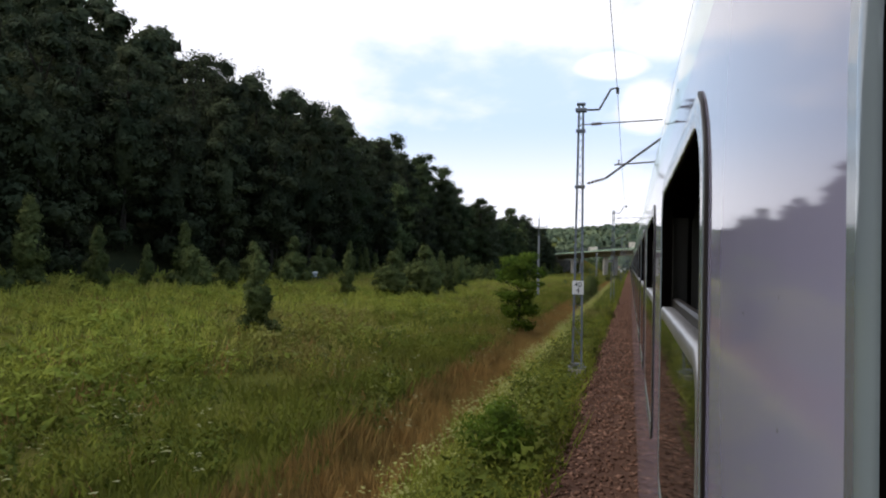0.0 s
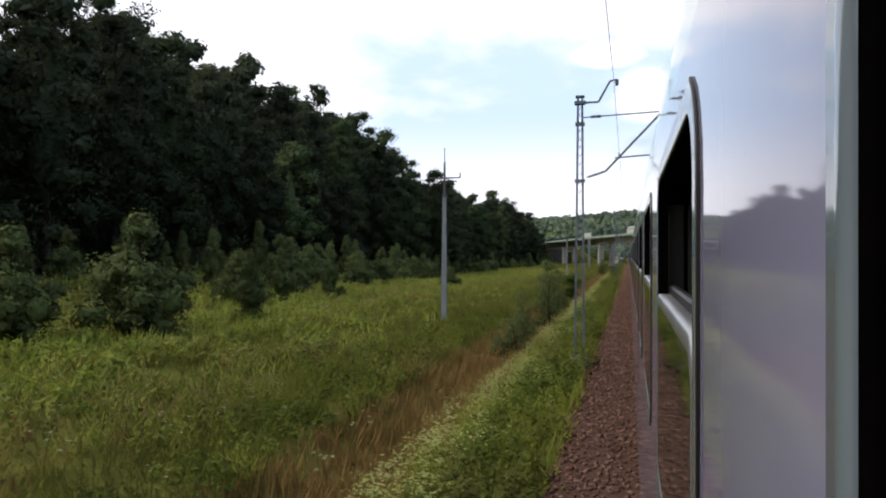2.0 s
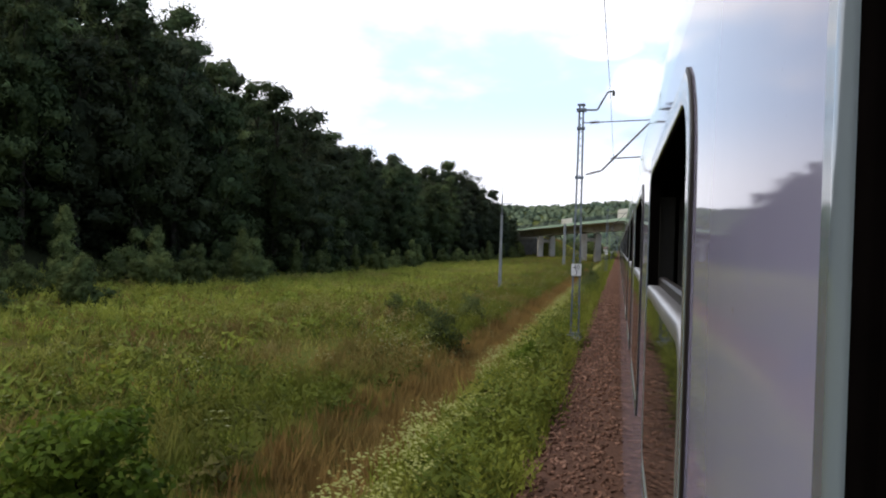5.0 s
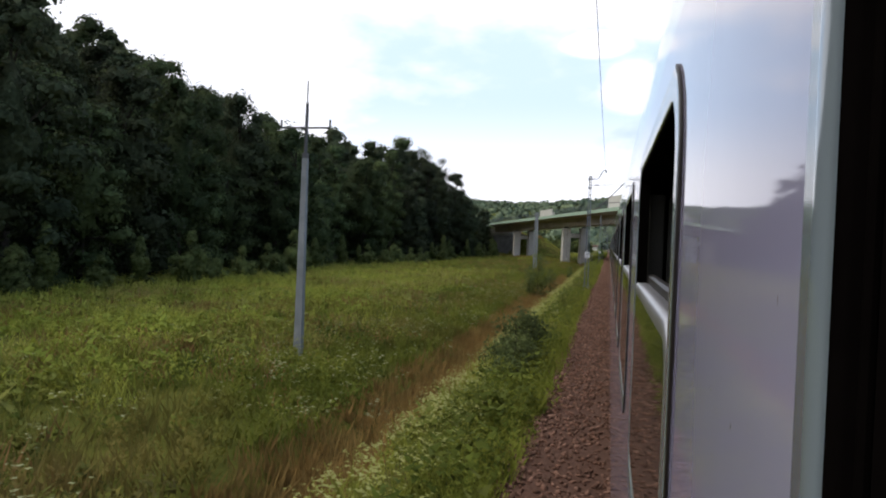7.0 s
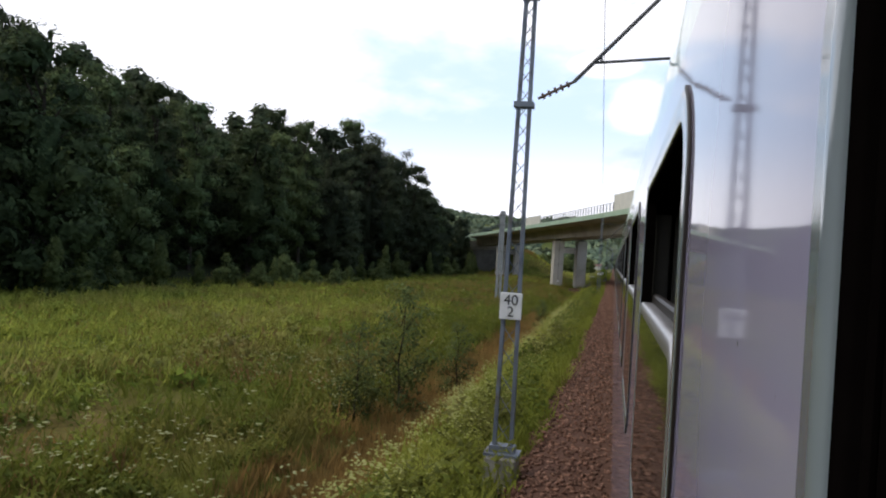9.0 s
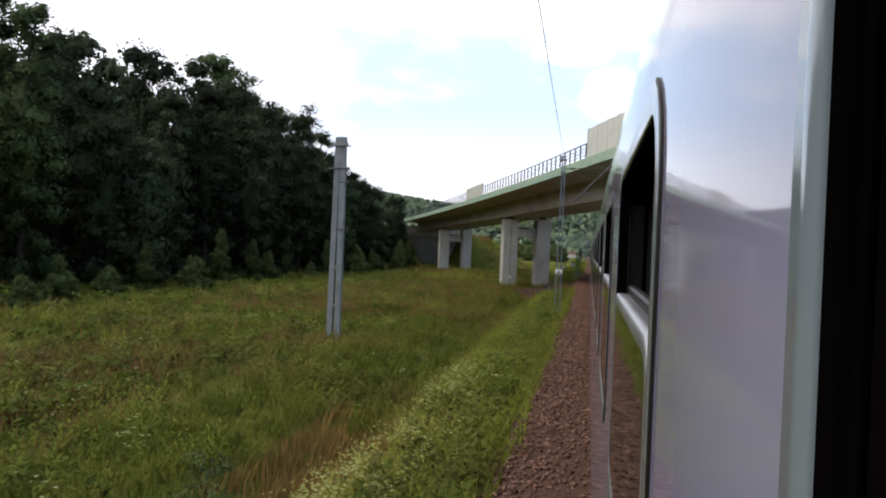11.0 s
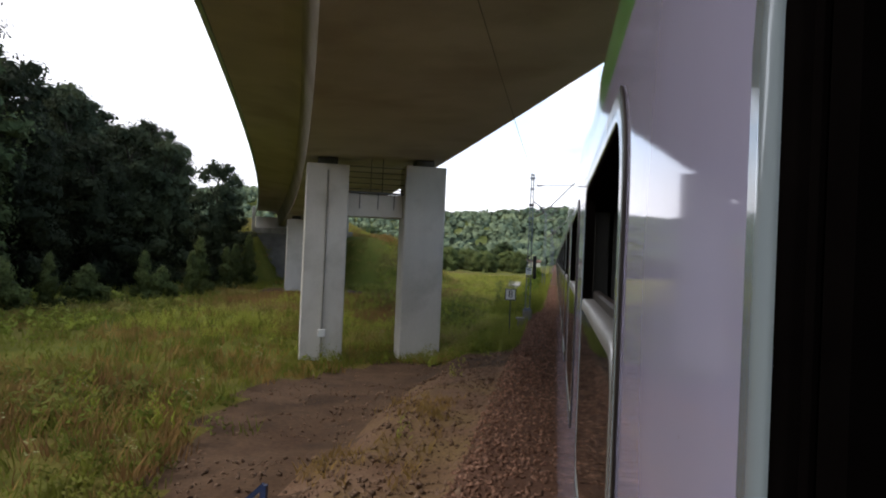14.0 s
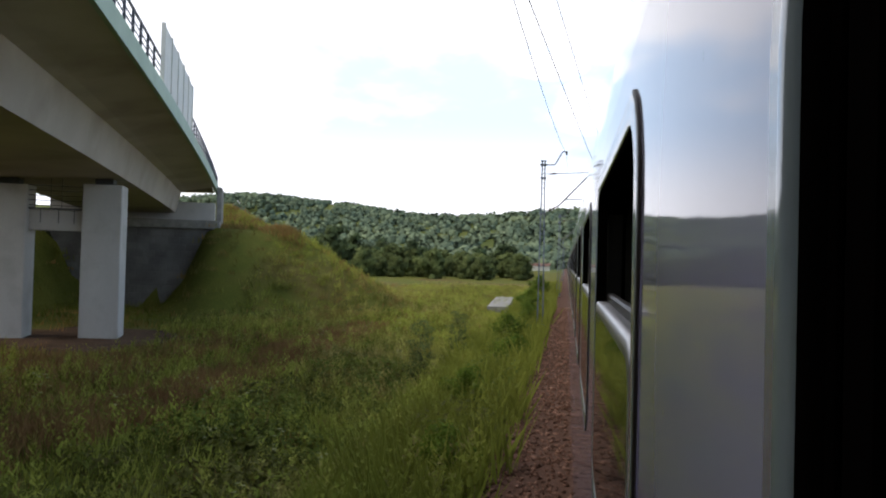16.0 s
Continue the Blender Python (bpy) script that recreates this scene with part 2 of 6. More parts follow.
M_VERGE = mat("verge_weeds", (0.225, 0.255, 0.040), (0.315, 0.320, 0.064), 0.4, 0.85, tone=True, through_light=0.4, fine=0.2, spec=0.1, leafy="up")
M_TALLWEED = mat("tall_weed", (0.160, 0.188, 0.026), (0.230, 0.245, 0.040), 0.4, 0.85, tone=True, through_light=0.4, fine=0.2, spec=0.1, leafy="up")
M_CUSHION = mat("leafy_weed", (0.150, 0.195, 0.027), (0.240, 0.268, 0.043), 0.28, 0.85, tone=True, through_light=0.25, patch=(0.235, 0.205, 0.060), patch_scale=0.09, fine=0.3, bump_scale=9, spec=0.1, leafy="puff", sprays=7.0)
M_LUSH = mat("lush_weed", (0.082, 0.110, 0.017), (0.138, 0.160, 0.027), 0.35, 0.85, tone=True, through_light=0.25, patch=(0.150, 0.130, 0.040), patch_scale=0.15, fine=0.3, bump_scale=9, spec=0.1, leafy="puff", sprays=7.0)
M_UMBEL = mat("white_umbel", (0.25, 0.265, 0.105), (0.37, 0.37, 0.20), 2.0, 0.9, fine=0.1, spec=0.05, through_light=0.3, leafy="up")
M_FLOWER = mat("pale_flower", (0.33, 0.345, 0.095), (0.43, 0.43, 0.17), 2.0, 0.9, fine=0.1, spec=0.05, through_light=0.3, leafy="up")
M_LEAF = mat("forest_leaf", (0.029, 0.042, 0.023), (0.062, 0.074, 0.037), 0.12, 0.8, bump_scale=3.2, fine=0.8, islands=0.2, objects=0.45, through_light=0.25, spec=0.12, leafy="puff")
# Lit copy of the forest leaf: brighter sunlight is put into the colour.
M_LEAF_MID = mat("lightened_leaf", (0.045, 0.070, 0.030), (0.088, 0.114, 0.044), 0.12, 0.8, bump_scale=1.9, fine=0.8, islands=0.2, objects=0.5, through_light=0.25, spec=0.12, leafy="puff")
M_LEAF_LIGHT = mat("young_leaf", (0.072, 0.125, 0.013), (0.130, 0.185, 0.020), 0.8, 0.75, islands=0.35, objects=0.2, through_light=0.4, spec=0.15, leafy="puff")
M_LEAF_GREY = mat("willow_leaf", (0.090, 0.119, 0.042), (0.140, 0.166, 0.055), 0.5, 0.8, bump_scale=4.0, fine=0.6, islands=0.25, objects=0.25, through_light=0.3, spec=0.12, leafy="puff", sprays=6.0)
# Distance haze is mixed into this leaf colour as pale blue-green.
M_FARLEAF = mat("hazy_hill_leaf", (0.082, 0.118, 0.084), (0.185, 0.225, 0.125), 0.02, 0.9, islands=0.3, fine=0.2, bump_scale=0.6, spec=0.05, leafy="puff", sprays=0.6)
M_BARK = mat("bark", (0.03, 0.026, 0.02), (0.055, 0.047, 0.037), 3.0, 0.95, bump=0.8, bump_scale=30, spec=0.1)
M_CONC = mat("concrete", (0.415, 0.365, 0.30), (0.505, 0.455, 0.38), 0.35, 0.85, bump=0.15, bump_scale=25, fine=0.08, spec=0.25, patch=(0.37, 0.315, 0.25), patch_scale=0.3)
M_PIER = mat("pier_concrete", (0.45, 0.43, 0.385), (0.54, 0.52, 0.47), 0.6, 0.85, bump=0.15, bump_scale=25, fine=0.08, spec=0.25, patch=(0.42, 0.40, 0.35), patch_scale=0.7, stretch_z=0.3)
M_OLD_CONC = mat("weathered_concrete", (0.20, 0.19, 0.165), (0.31, 0.295, 0.26), 2.0, 0.9, bump=0.4, bump_scale=30, fine=0.15, spec=0.15)
M_EDGE = mat("green_edge_paint", (0.30, 0.42, 0.30), (0.36, 0.48, 0.36), 0.8, 0.6, bump=0.05, fine=0.08)
M_RAIL_BLUE = mat("blue_steel", (0.018, 0.034, 0.095), (0.030, 0.052, 0.13), 2.0, 0.45, metal=0.1, fine=0.15)
M_RAIL_DARK = mat("dark_railing", (0.022, 0.030, 0.045), (0.038, 0.048, 0.066), 2.0, 0.5, metal=0.3, fine=0.15)
M_PANEL = mat("noise_panel", (0.58, 0.58, 0.52), (0.68, 0.67, 0.60), 1.0, 0.5, fine=0.06)
M_MAST = mat("mast_paint", (0.118, 0.140, 0.178), (0.172, 0.198, 0.238), 1.5, 0.6, metal=0.2, fine=0.2, bump=0.1, patch=(0.12, 0.108, 0.095), patch_scale=2.5)
M_ARM = mat("arm_steel", (0.07, 0.072, 0.078), (0.12, 0.12, 0.125), 3.0, 0.6, metal=0.4, fine=0.2)
M_INSUL = mat("insulator_glaze", (0.06, 0.035, 0.025), (0.09, 0.05, 0.035), 3.0, 0.2, fine=0.1)
M_WIRE = mat("wire", (0.06, 0.055, 0.05), (0.09, 0.08, 0.07), 3.0, 0.6, metal=0.6, fine=0.1)
M_WHITE = mat("white_enamel", (0.66, 0.67, 0.67), (0.74, 0.75, 0.74), 5.0, 0.45, fine=0.06)
M_BLACK = mat("black_paint", (0.012, 0.012, 0.013), (0.02, 0.02, 0.022), 5.0, 0.5, fine=0.1)
M_BODY = mat("carriage_paint", (0.318, 0.304, 0.436), (0.352, 0.336, 0.472), 0.7, 0.048, fine=0.05, bump=0.012, bump_scale=4, coat=0.0, spec=0.5, specks=0.6, stretch_z=0.35)
M_GREEN = mat("green_stripe_paint", (0.10, 0.30, 0.08), (0.12, 0.34, 0.10), 0.7, 0.2, fine=0.04, coat=0.7)
M_RING = mat("window_ring", (0.205, 0.250, 0.285), (0.250, 0.298, 0.335), 2.0, 0.14, metal=0.1, fine=0.12, bump=0.16, bump_scale=7, coat=0.05, stretch_z=0.5)
M_ALU = mat("aluminium", (0.36, 0.36, 0.37), (0.45, 0.45, 0.46), 3.0, 0.42, metal=0.8, fine=0.1, bump=0.05, bump_scale=20)
M_RUBBER = mat("rubber", (0.012, 0.009, 0.008), (0.018, 0.013, 0.011), 5.0, 0.5, fine=0.15, spec=0.3)
# Near black: the shade inside the compartments is put into the colour.
M_INSIDE = mat("shaded_interior", (0.0075, 0.0052, 0.0048), (0.011, 0.008, 0.007), 3.0, 0.95, fine=0.15, spec=0.0)
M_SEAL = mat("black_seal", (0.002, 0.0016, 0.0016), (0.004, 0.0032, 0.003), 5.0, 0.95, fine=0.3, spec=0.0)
M_JAMB = mat("jamb_panel", (0.028, 0.028, 0.027), (0.04, 0.04, 0.038), 3.0, 0.7, fine=0.2, spec=0.15, stretch_z=0.3)
M_UNDER = mat("underframe", (0.03, 0.026, 0.024), (0.05, 0.043, 0.038), 2.0, 0.8, fine=0.2)
M_ROOF = mat("carriage_roof", (0.16, 0.17, 0.175), (0.22, 0.225, 0.23), 0.8, 0.6, fine=0.1)
M_SASH = glass_mat("window_glass", (0.10, 0.115, 0.10), 0.85)
M_CART = mat("cart_paint", (0.30, 0.36, 0.44), (0.38, 0.44, 0.52), 1.5, 0.5, fine=0.1, patch=(0.26, 0.25, 0.24), patch_scale=2.0)
M_PAVING = mat("slope_paving", (0.095, 0.09, 0.08), (0.18, 0.17, 0.155), 0.5, 0.9, bump=0.6, bump_scale=12, fine=0.25, objects=0.12)
M_HOUSE = mat("house_plaster", (0.48, 0.46, 0.38), (0.56, 0.53, 0.44), 1.0, 0.8, fine=0.06)
M_TILE = mat("house_roof_tile", (0.22, 0.12, 0.09), (0.28, 0.16, 0.12), 1.0, 0.8, fine=0.15)
M_STEELRAIL = mat("rail_steel", (0.12, 0.08, 0.06), (0.18, 0.12, 0.09), 4.0, 0.6, metal=0.5, fine=0.2)
M_SLEEPER = mat("sleeper_concrete", (0.28, 0.25, 0.22), (0.36, 0.32, 0.28), 3.0, 0.9, fine=0.15)


# ---- mesh helpers ----
def part(name, bm, material, parent=None, label="", smooth=False):
    me = bpy.data.meshes.new(name)
    bm.to_mesh(me)
    bm.free()
    me.materials.append(material)
    if smooth:
        me.polygons.foreach_set("use_smooth", [True] * len(me.polygons))
    ob = new(name, me)
    ob.parent = parent
    if label:
        tagged(ob, label)
    return ob


def shared(name, me, parent, m=None):
    ob = new(name, me)
    ob.parent = parent
    if m is not None:
        ob.matrix_basis = m
    return ob


def thing(name, label, category, group="", kind="", m=None):
    ob = new(name)
    ob.empty_display_size = 0.2
    if m is not None:
        ob.matrix_basis = m
    return tagged(ob, label, category, group, kind)


def box(bm, x0, x1, y0, y1, z0, z1, bevel=0.0, m=None):
    b2 = bmesh.new()
    vs = [b2.verts.new((x, y, z)) for x in (x0, x1) for y in (y0, y1) for z in (z0, z1)]
    for q in ((0, 1, 3, 2), (4, 6, 7, 5), (0, 4, 5, 1), (2, 3, 7, 6), (0, 2, 6, 4), (1, 5, 7, 3)):
        b2.faces.new([vs[i] for i in q])
    if bevel:
        bmesh.ops.bevel(b2, geom=list(b2.edges), offset=bevel, segments=1, affect="EDGES", profile=0.7)
    if m is not None:
        bmesh.ops.transform(b2, matrix=m, verts=b2.verts)
    merge(bm, b2)
    return bm


def merge(bm, b2):
    where = {v: bm.verts.new(v.co) for v in b2.verts}
    for fc in b2.faces:
        bm.faces.new([where[v] for v in fc.verts])
    b2.free()


def tube(bm, a, b, r0, r1=None, sides=8):
    """A tapered round bar from a to b."""
    a, b = Vector(a), Vector(b)
    r1 = r0 if r1 is None else r1
    d = (b - a).normalized()
    u = d.orthogonal().normalized()
    w = d.cross(u)
    ring = []
    for c, r in ((a, r0), (b, r1)):
        ring.append([bm.verts.new(c + r * (math.cos(k * math.tau / sides) * u + math.sin(k * math.tau / sides) * w)) for k in range(sides)])
    for k in range(sides):
        bm.faces.new((ring[0][k], ring[0][(k + 1) % sides], ring[1][(k + 1) % sides], ring[1][k]))
    bm.faces.new(ring[0][::-1])
    bm.faces.new(ring[1])
    return bm


def bar(bm, a, b, w, h=None):
    """A square bar from a to b."""
    a, b = Vector(a), Vector(b)
    h = h or w
    d = b - a
    m = Matrix.Translation((a + b) / 2) @ d.to_track_quat("Y", "Z").to_matrix().to_4x4()
    return box(bm, -w / 2, w / 2, -d.length / 2, d.length / 2, -h / 2, h / 2, m=m)


def raw_mesh(name, verts, faces, material, tone=None, smooth=False, puff=None):
    """A mesh from numpy arrays; faces is (n, 3) or (n, 4)."""
    me = bpy.data.meshes.new(name)
    n, k = faces.shape
    me.vertices.add(len(verts))
    me.vertices.foreach_set("co", np.ascontiguousarray(verts, dtype=np.float32).ravel())
    me.loops.add(n * k)
    me.loops.foreach_set("vertex_index", np.ascontiguousarray(faces, dtype=np.int32).ravel())
    me.polygons.add(n)
    me.polygons.foreach_set("loop_start", np.arange(0, n * k, k, dtype=np.int32))
    if smooth:
        me.polygons.foreach_set("use_smooth", np.ones(n, dtype=bool))
    if tone is not None:
        at = me.attributes.new("tone", "FLOAT", "POINT")
        at.data.foreach_set("value", np.ascontiguousarray(tone, dtype=np.float32))
    if puff is not None:
        at = me.attributes.new("puff", "FLOAT_VECTOR", "POINT")
        at.data.foreach_set("vector", np.ascontiguousarray(puff, dtype=np.float32).ravel())
    me.materials.append(material)
    me.update()
    me.validate()
    return me


def scatter(variants, pos, yaw, size, rng, lean=0.15):
    """Copies of small meshes (verts, faces) at many places, as arrays; each copy has a random tone."""
    allv, allf, allt, allp, base = [], [], [], [], 0
    pick = rng.integers(0, len(variants), len(pos))
    for k, (tv, tf, *tp) in enumerate(variants):
        sel = pick == k
        n = int(sel.sum())
        if not n:
            continue
        c, s = np.cos(yaw[sel]), np.sin(yaw[sel])
        sz = size[sel]
        sz = sz if sz.ndim == 2 else np.repeat(sz[:, None], 3, 1)
        v = tv[None] * sz[:, None, :]
        lx, ly = rng.normal(0, lean, (2, n))
        x, y, z = v[..., 0] + v[..., 2] * lx[:, None], v[..., 1] + v[..., 2] * ly[:, None], v[..., 2]
        w = np.stack([x * c[:, None] - y * s[:, None], x * s[:, None] + y * c[:, None], z], -1) + pos[sel][:, None, :]
        allv.append(w.reshape(-1, 3))
        allf.append((tf[None] + (np.arange(n) * len(tv))[:, None, None] + base).reshape(-1, tf.shape[1]))
        here = pos[sel]
        drift = 0.5 + 0.34 * waves(here[:, 0], here[:, 1], 0.9) + 0.22 * waves(here[:, 0] + 7, here[:, 1], 3.2)
        allt.append(np.repeat(np.clip(0.4 * rng.random(n) + 0.6 * drift, 0, 1), len(tv)))
        if tp:
            px, py = tp[0][None, :, 0], tp[0][None, :, 1]
            allp.append(np.stack([px * c[:, None] - py * s[:, None], px * s[:, None] + py * c[:, None], np.repeat(tp[0][None, :, 2], n, 0)], -1).reshape(-1, 3))
        base += n * len(tv)
    if allp:
        return np.concatenate(allv), np.concatenate(allf), np.concatenate(allt), np.concatenate(allp)
    return np.concatenate(allv), np.concatenate(allf), np.concatenate(allt)


# ---- the lie of the land ----
def smooth(v):
    v = np.clip(v, 0.0, 1.0)
    return v * v * (3 - 2 * v)


BX, BA, BK = -7.84, 0.367, 0.00099          # road bridge: plan of its axis


def axis(s):
    a = BA + BK * s
    return BX + (np.cos(a) - np.cos(BA)) / BK, 310 + (np.sin(a) - np.sin(BA)) / BK, a


def deck_z(s, off=0.0):
    return 8.9 - 0.00927 * s - 0.00008 * s * s + 0.0337 * off


def waves(x, y, size):
    return (np.sin(x / size + 1.3 * np.sin(y / size * 0.7)) + np.sin(y / size * 1.13 + 1.7 * np.sin(x / size * 0.6 + 2))) / 2


def meadow_level(y):
    return np.interp(y, [-200, 76, 160, 300, 400, 600], [-0.9, -1.0, -1.4, -1.65, -1.3, -1.2])


ROAD = np.array([[*axis(s)[:2], deck_z(s) - 0.3, axis(s)[2], s] for s in np.arange(44.0, 330.0, 4.0)])


def ground(x, y):
    """Height of the ground."""
    x, y = np.asarray(x, float), np.asarray(y, float)
    u, lev = -x, meadow_level(y)
    ditch = 1 - smooth((y - 276) / 14) + 0.7 * smooth((y - 314) / 8) * (1 - smooth((y - 375) / 20))
    z = np.full(x.shape, -0.42)
    z = np.where(u > 1.0, -0.42 - 0.43 * smooth((u - 1.0) / 0.8), z)
    z = np.where(u > 1.8, -0.85 - 0.12 * smooth((u - 1.8) / 1.4), z)
    low = lev - 0.55 * ditch
    z = np.where(u > 3.2, -0.97 + (low + 0.97) * smooth((u - 3.2) / 1.7), z)
    z = np.where(u > 4.9, low + (lev - low) * smooth((u - 4.9) / 2.0), z)
    z = z + np.where(u > 6.0, 0.10 * waves(x, y, 3.1) + 0.05 * waves(x + 9, y, 1.3), 0) * smooth((u - 6) / 6)
    z = z + 1.9 * smooth((u - 10) / 28) * (1 - smooth((y - 95) / 70))
    z = z - 1.25 * np.exp(-((x + 5.9) / 1.9) ** 2 - ((y - 286.8) / 2.6) ** 2)
    z = z + (0.16 * waves(x, y, 0.9) + 0.10 * waves(x + 3, y, 0.45)) * np.exp(-((x + 5.2) / 2.6) ** 2 - ((y - 295) / 9) ** 2)
    z = z - 0.3 * np.exp(-((x + 8.0) / 4.5) ** 2 - ((y - 308) / 6.0) ** 2)
    slope = np.interp(y, [-100, 0, 140, 200, 330, 390, 430], [0.4, 0.45, 0.5, 0.22, 0.2, 0.08, 0.0])
    z = z + slope * np.clip(u - 37, 0, 75) * smooth((u - 36) / 8)
    z = np.where(x > 3.6, -0.42 - 0.9 * smooth((x - 3.6) / 2.5), z)
    # the road's embankment behind the bridge, with steep cones beside the abutment
    sel = (y > 335) & (y < 700) & (u > -40) & (u < 330)
    if sel.any():
        px, py = x[sel][:, None] - ROAD[None, :, 0], y[sel][:, None] - ROAD[None, :, 1]
        j = (px * px + py * py).argmin(1)
        k = np.arange(len(j))
        ang = ROAD[j, 3]
        along = ROAD[j, 4] - np.sin(ang) * px[k, j] + np.cos(ang) * py[k, j]
        side = np.abs(np.cos(ang) * px[k, j] + np.sin(ang) * py[k, j]) - 6.8
        lat = np.where(side > 0, side / 1.75, np.where(along < 66, -side / 0.42, 0))
        top = ROAD[j, 2] - np.hypot(lat, np.clip(66 - along, 0, None) / 1.2) + 0.18 * waves(x[sel], y[sel], 2.0)
        top = np.minimum(top, 4.8 + np.clip((along - 73) * 0.42, 0, 9) + 0.1 * waves(x[sel] + 4, y[sel], 1.4))
        z[sel] = np.maximum(z[sel], np.where(along > 40, top, -9))
    # the wooded ridge in the distance
    ridge = 100 * smooth((y - 820 + 0.25 * x) / 560) * (0.66 + 0.09 * waves(x, y, 110) + 0.34 * smooth((-x - 80) / 520) + 0.04 * waves(x + 40, y, 47))
    z = z + np.where(y > 600, ridge, 0)
    back = 60 * smooth((np.hypot(x, y - 200) - 900) / 900)
    z = z + np.where((y < 600) | (x > 900), back * smooth((900 - y) / 400), 0)
    return z


def gz(x, y):
    return float(ground(np.array([x]), np.array([y]))[0])


xs = np.unique(np.concatenate([np.linspace(-5000, -400, 12), np.linspace(-400, -130, 14), np.linspace(-130, -40, 31), np.linspace(-40, -8, 41),
                               np.linspace(-8, 0, 33), np.linspace(0, 10, 12), np.linspace(10, 400, 16), np.linspace(400, 5000, 12)]))
ys = np.unique(np.concatenate([np.linspace(-5000, -400, 10), np.linspace(-400, -30, 16), np.linspace(-30, 470, 251), np.linspace(470, 800, 56),
                               np.linspace(800, 1700, 46), np.linspace(1700, 5000, 12)]))
gx, gy = np.meshgrid(xs, ys)
gh = ground(gx, gy)
nx, ny = len(xs), len(ys)
idx = np.arange(nx * ny).reshape(ny, nx)
quads = np.stack([idx[:-1, :-1], idx[:-1, 1:], idx[1:, 1:], idx[1:, :-1]], -1).reshape(-1, 4)
me = raw_mesh("ground", np.stack([gx, gy, gh], -1).reshape(-1, 3), quads, M_MEADOW, smooth=True)
for m in (M_FLOOR, M_FARLAND, M_BALLAST_BED, M_EARTH, M_DITCH, M_BANK):
    me.materials.append(m)
cx, cy = (gx[:-1, :-1] + gx[1:, 1:]).ravel() / 2, (gy[:-1, :-1] + gy[1:, 1:]).ravel() / 2
kind_of = np.zeros(len(quads), np.int32)
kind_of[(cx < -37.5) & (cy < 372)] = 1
kind_of[(cy > 640) | (cx < -160) | (cx > 420)] = 2
kind_of[(cx > -1.45) & (cx < 4.4) & (cy > -400) & (cy < 900)] = 3
kind_of[(cx < -3.7) & (cx > -5.7) & (cy < 286) & (cy > -100)] = 5
pier_x, pier_y, _ = axis(44.7)
ragged = 1 + 0.28 * waves(cx, cy, 1.1) + 0.18 * waves(cx + 5, cy, 0.5)
earth = ((((cx - pier_x - 1.2) / 6.6) ** 2 + ((cy - pier_y + 1.2) / 6.0) ** 2) < ragged) | (((cx + 5.8) / 3.9) ** 2 + ((cy - 301) / 8) ** 2 < ragged) | ((cx < -1.3) & (cx > -4.4) & (cy > 277) & (cy < 296)) | ((cx > -5.7 - 2.6 * smooth((cy - 289) / 5) + 0.6 * waves(cx, cy, 0.8)) & (cx < -1.3) & (cy > 285.5) & (cy < 308.3 + 0.8 * waves(cx, cy, 0.7)))
kind_of[earth & (cx < -1.45)] = 4
kind_of[(cx > -4.5 + 0.25 * waves(cx, cy, 0.8)) & (cx < -1.45) & (cy > 276) & (cy < 305)] = 6
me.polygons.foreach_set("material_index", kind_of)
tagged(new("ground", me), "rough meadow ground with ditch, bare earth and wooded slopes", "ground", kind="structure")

# ---- track ----
track = thing("railway_track", "steel rails on concrete sleepers in reddish ballast", "track", kind="structure")
for x in (0.67, 2.17):
    bm = bmesh.new()
    box(bm, x - 0.036, x + 0.036, -150, 800, -0.05, 0.0)
    box(bm, x - 0.01, x + 0.01, -150, 800, -0.14, -0.05)
    box(bm, x - 0.07, x + 0.07, -150, 800, -0.165, -0.14)
    part("rail", bm, M_STEELRAIL, track)
bm = bmesh.new()
box(bm, 0.12, 2.72, -0.13, 0.13, -0.37, -0.165, 0.02)
first = part("sleeper", bm, M_SLEEPER, track)
for k in range(1, 280):
    shared("sleeper", first.data, track, pose(0, 330 + k * 0.62 - 20, 0))
first.matrix_basis = pose(0, 310, 0)

# ---- road bridge ----
bridge = thing("road_bridge", "concrete box-girder road bridge with pale green edge beams on tall piers", "bridge")
S = np.arange(-60.0, 74.1, 2.0)


def sweep(section, ss, closed=True):
    """A ring of (offset, drop) points carried along the bridge's axis."""
    bm = bmesh.new()
    rings = []
    for s in ss:
        x, y, a = axis(s)
        rings.append([bm.verts.new((x + math.cos(a) * o, y + math.sin(a) * o, deck_z(s, o) + d)) for o, d in section])
    n = len(section)
    for r0, r1 in zip(rings, rings[1:]):
        for k in range(n if closed else n - 1):
            bm.faces.new((r0[k], r1[k], r1[(k + 1) % n], r0[(k + 1) % n]))
    if closed:
        bm.faces.new(rings[0])
        bm.faces.new(rings[-1][::-1])
    bmesh.ops.recalc_face_normals(bm, faces=bm.faces)
    return bm


part("girder", sweep([(-5.9, 0.02), (-5.9, 0.40), (5.9, 0.40), (5.9, 0.02), (3.9, -0.28), (3.42, -0.42), (3.06, -2.04), (-3.06, -2.04), (-3.42, -0.42), (-3.9, -0.28)], S[:-4]), M_CONC, bridge, "concrete box girder with sloping webs")
for sg in (-1, 1):
    part("edge_beam", sweep([(sg * 6.05, -0.03), (sg * 6.05, 0.62), (sg * 5.6, 0.62), (sg * 5.6, 0.41), (sg * 5.905, 0.41), (sg * 5.905, -0.03)], S), M_EDGE, bridge, "pale green painted edge beam")
part("carriageway", sweep([(-5.55, 0.41), (-5.55, 0.50), (5.55, 0.50), (5.55, 0.41)], S), M_OLD_CONC, bridge)


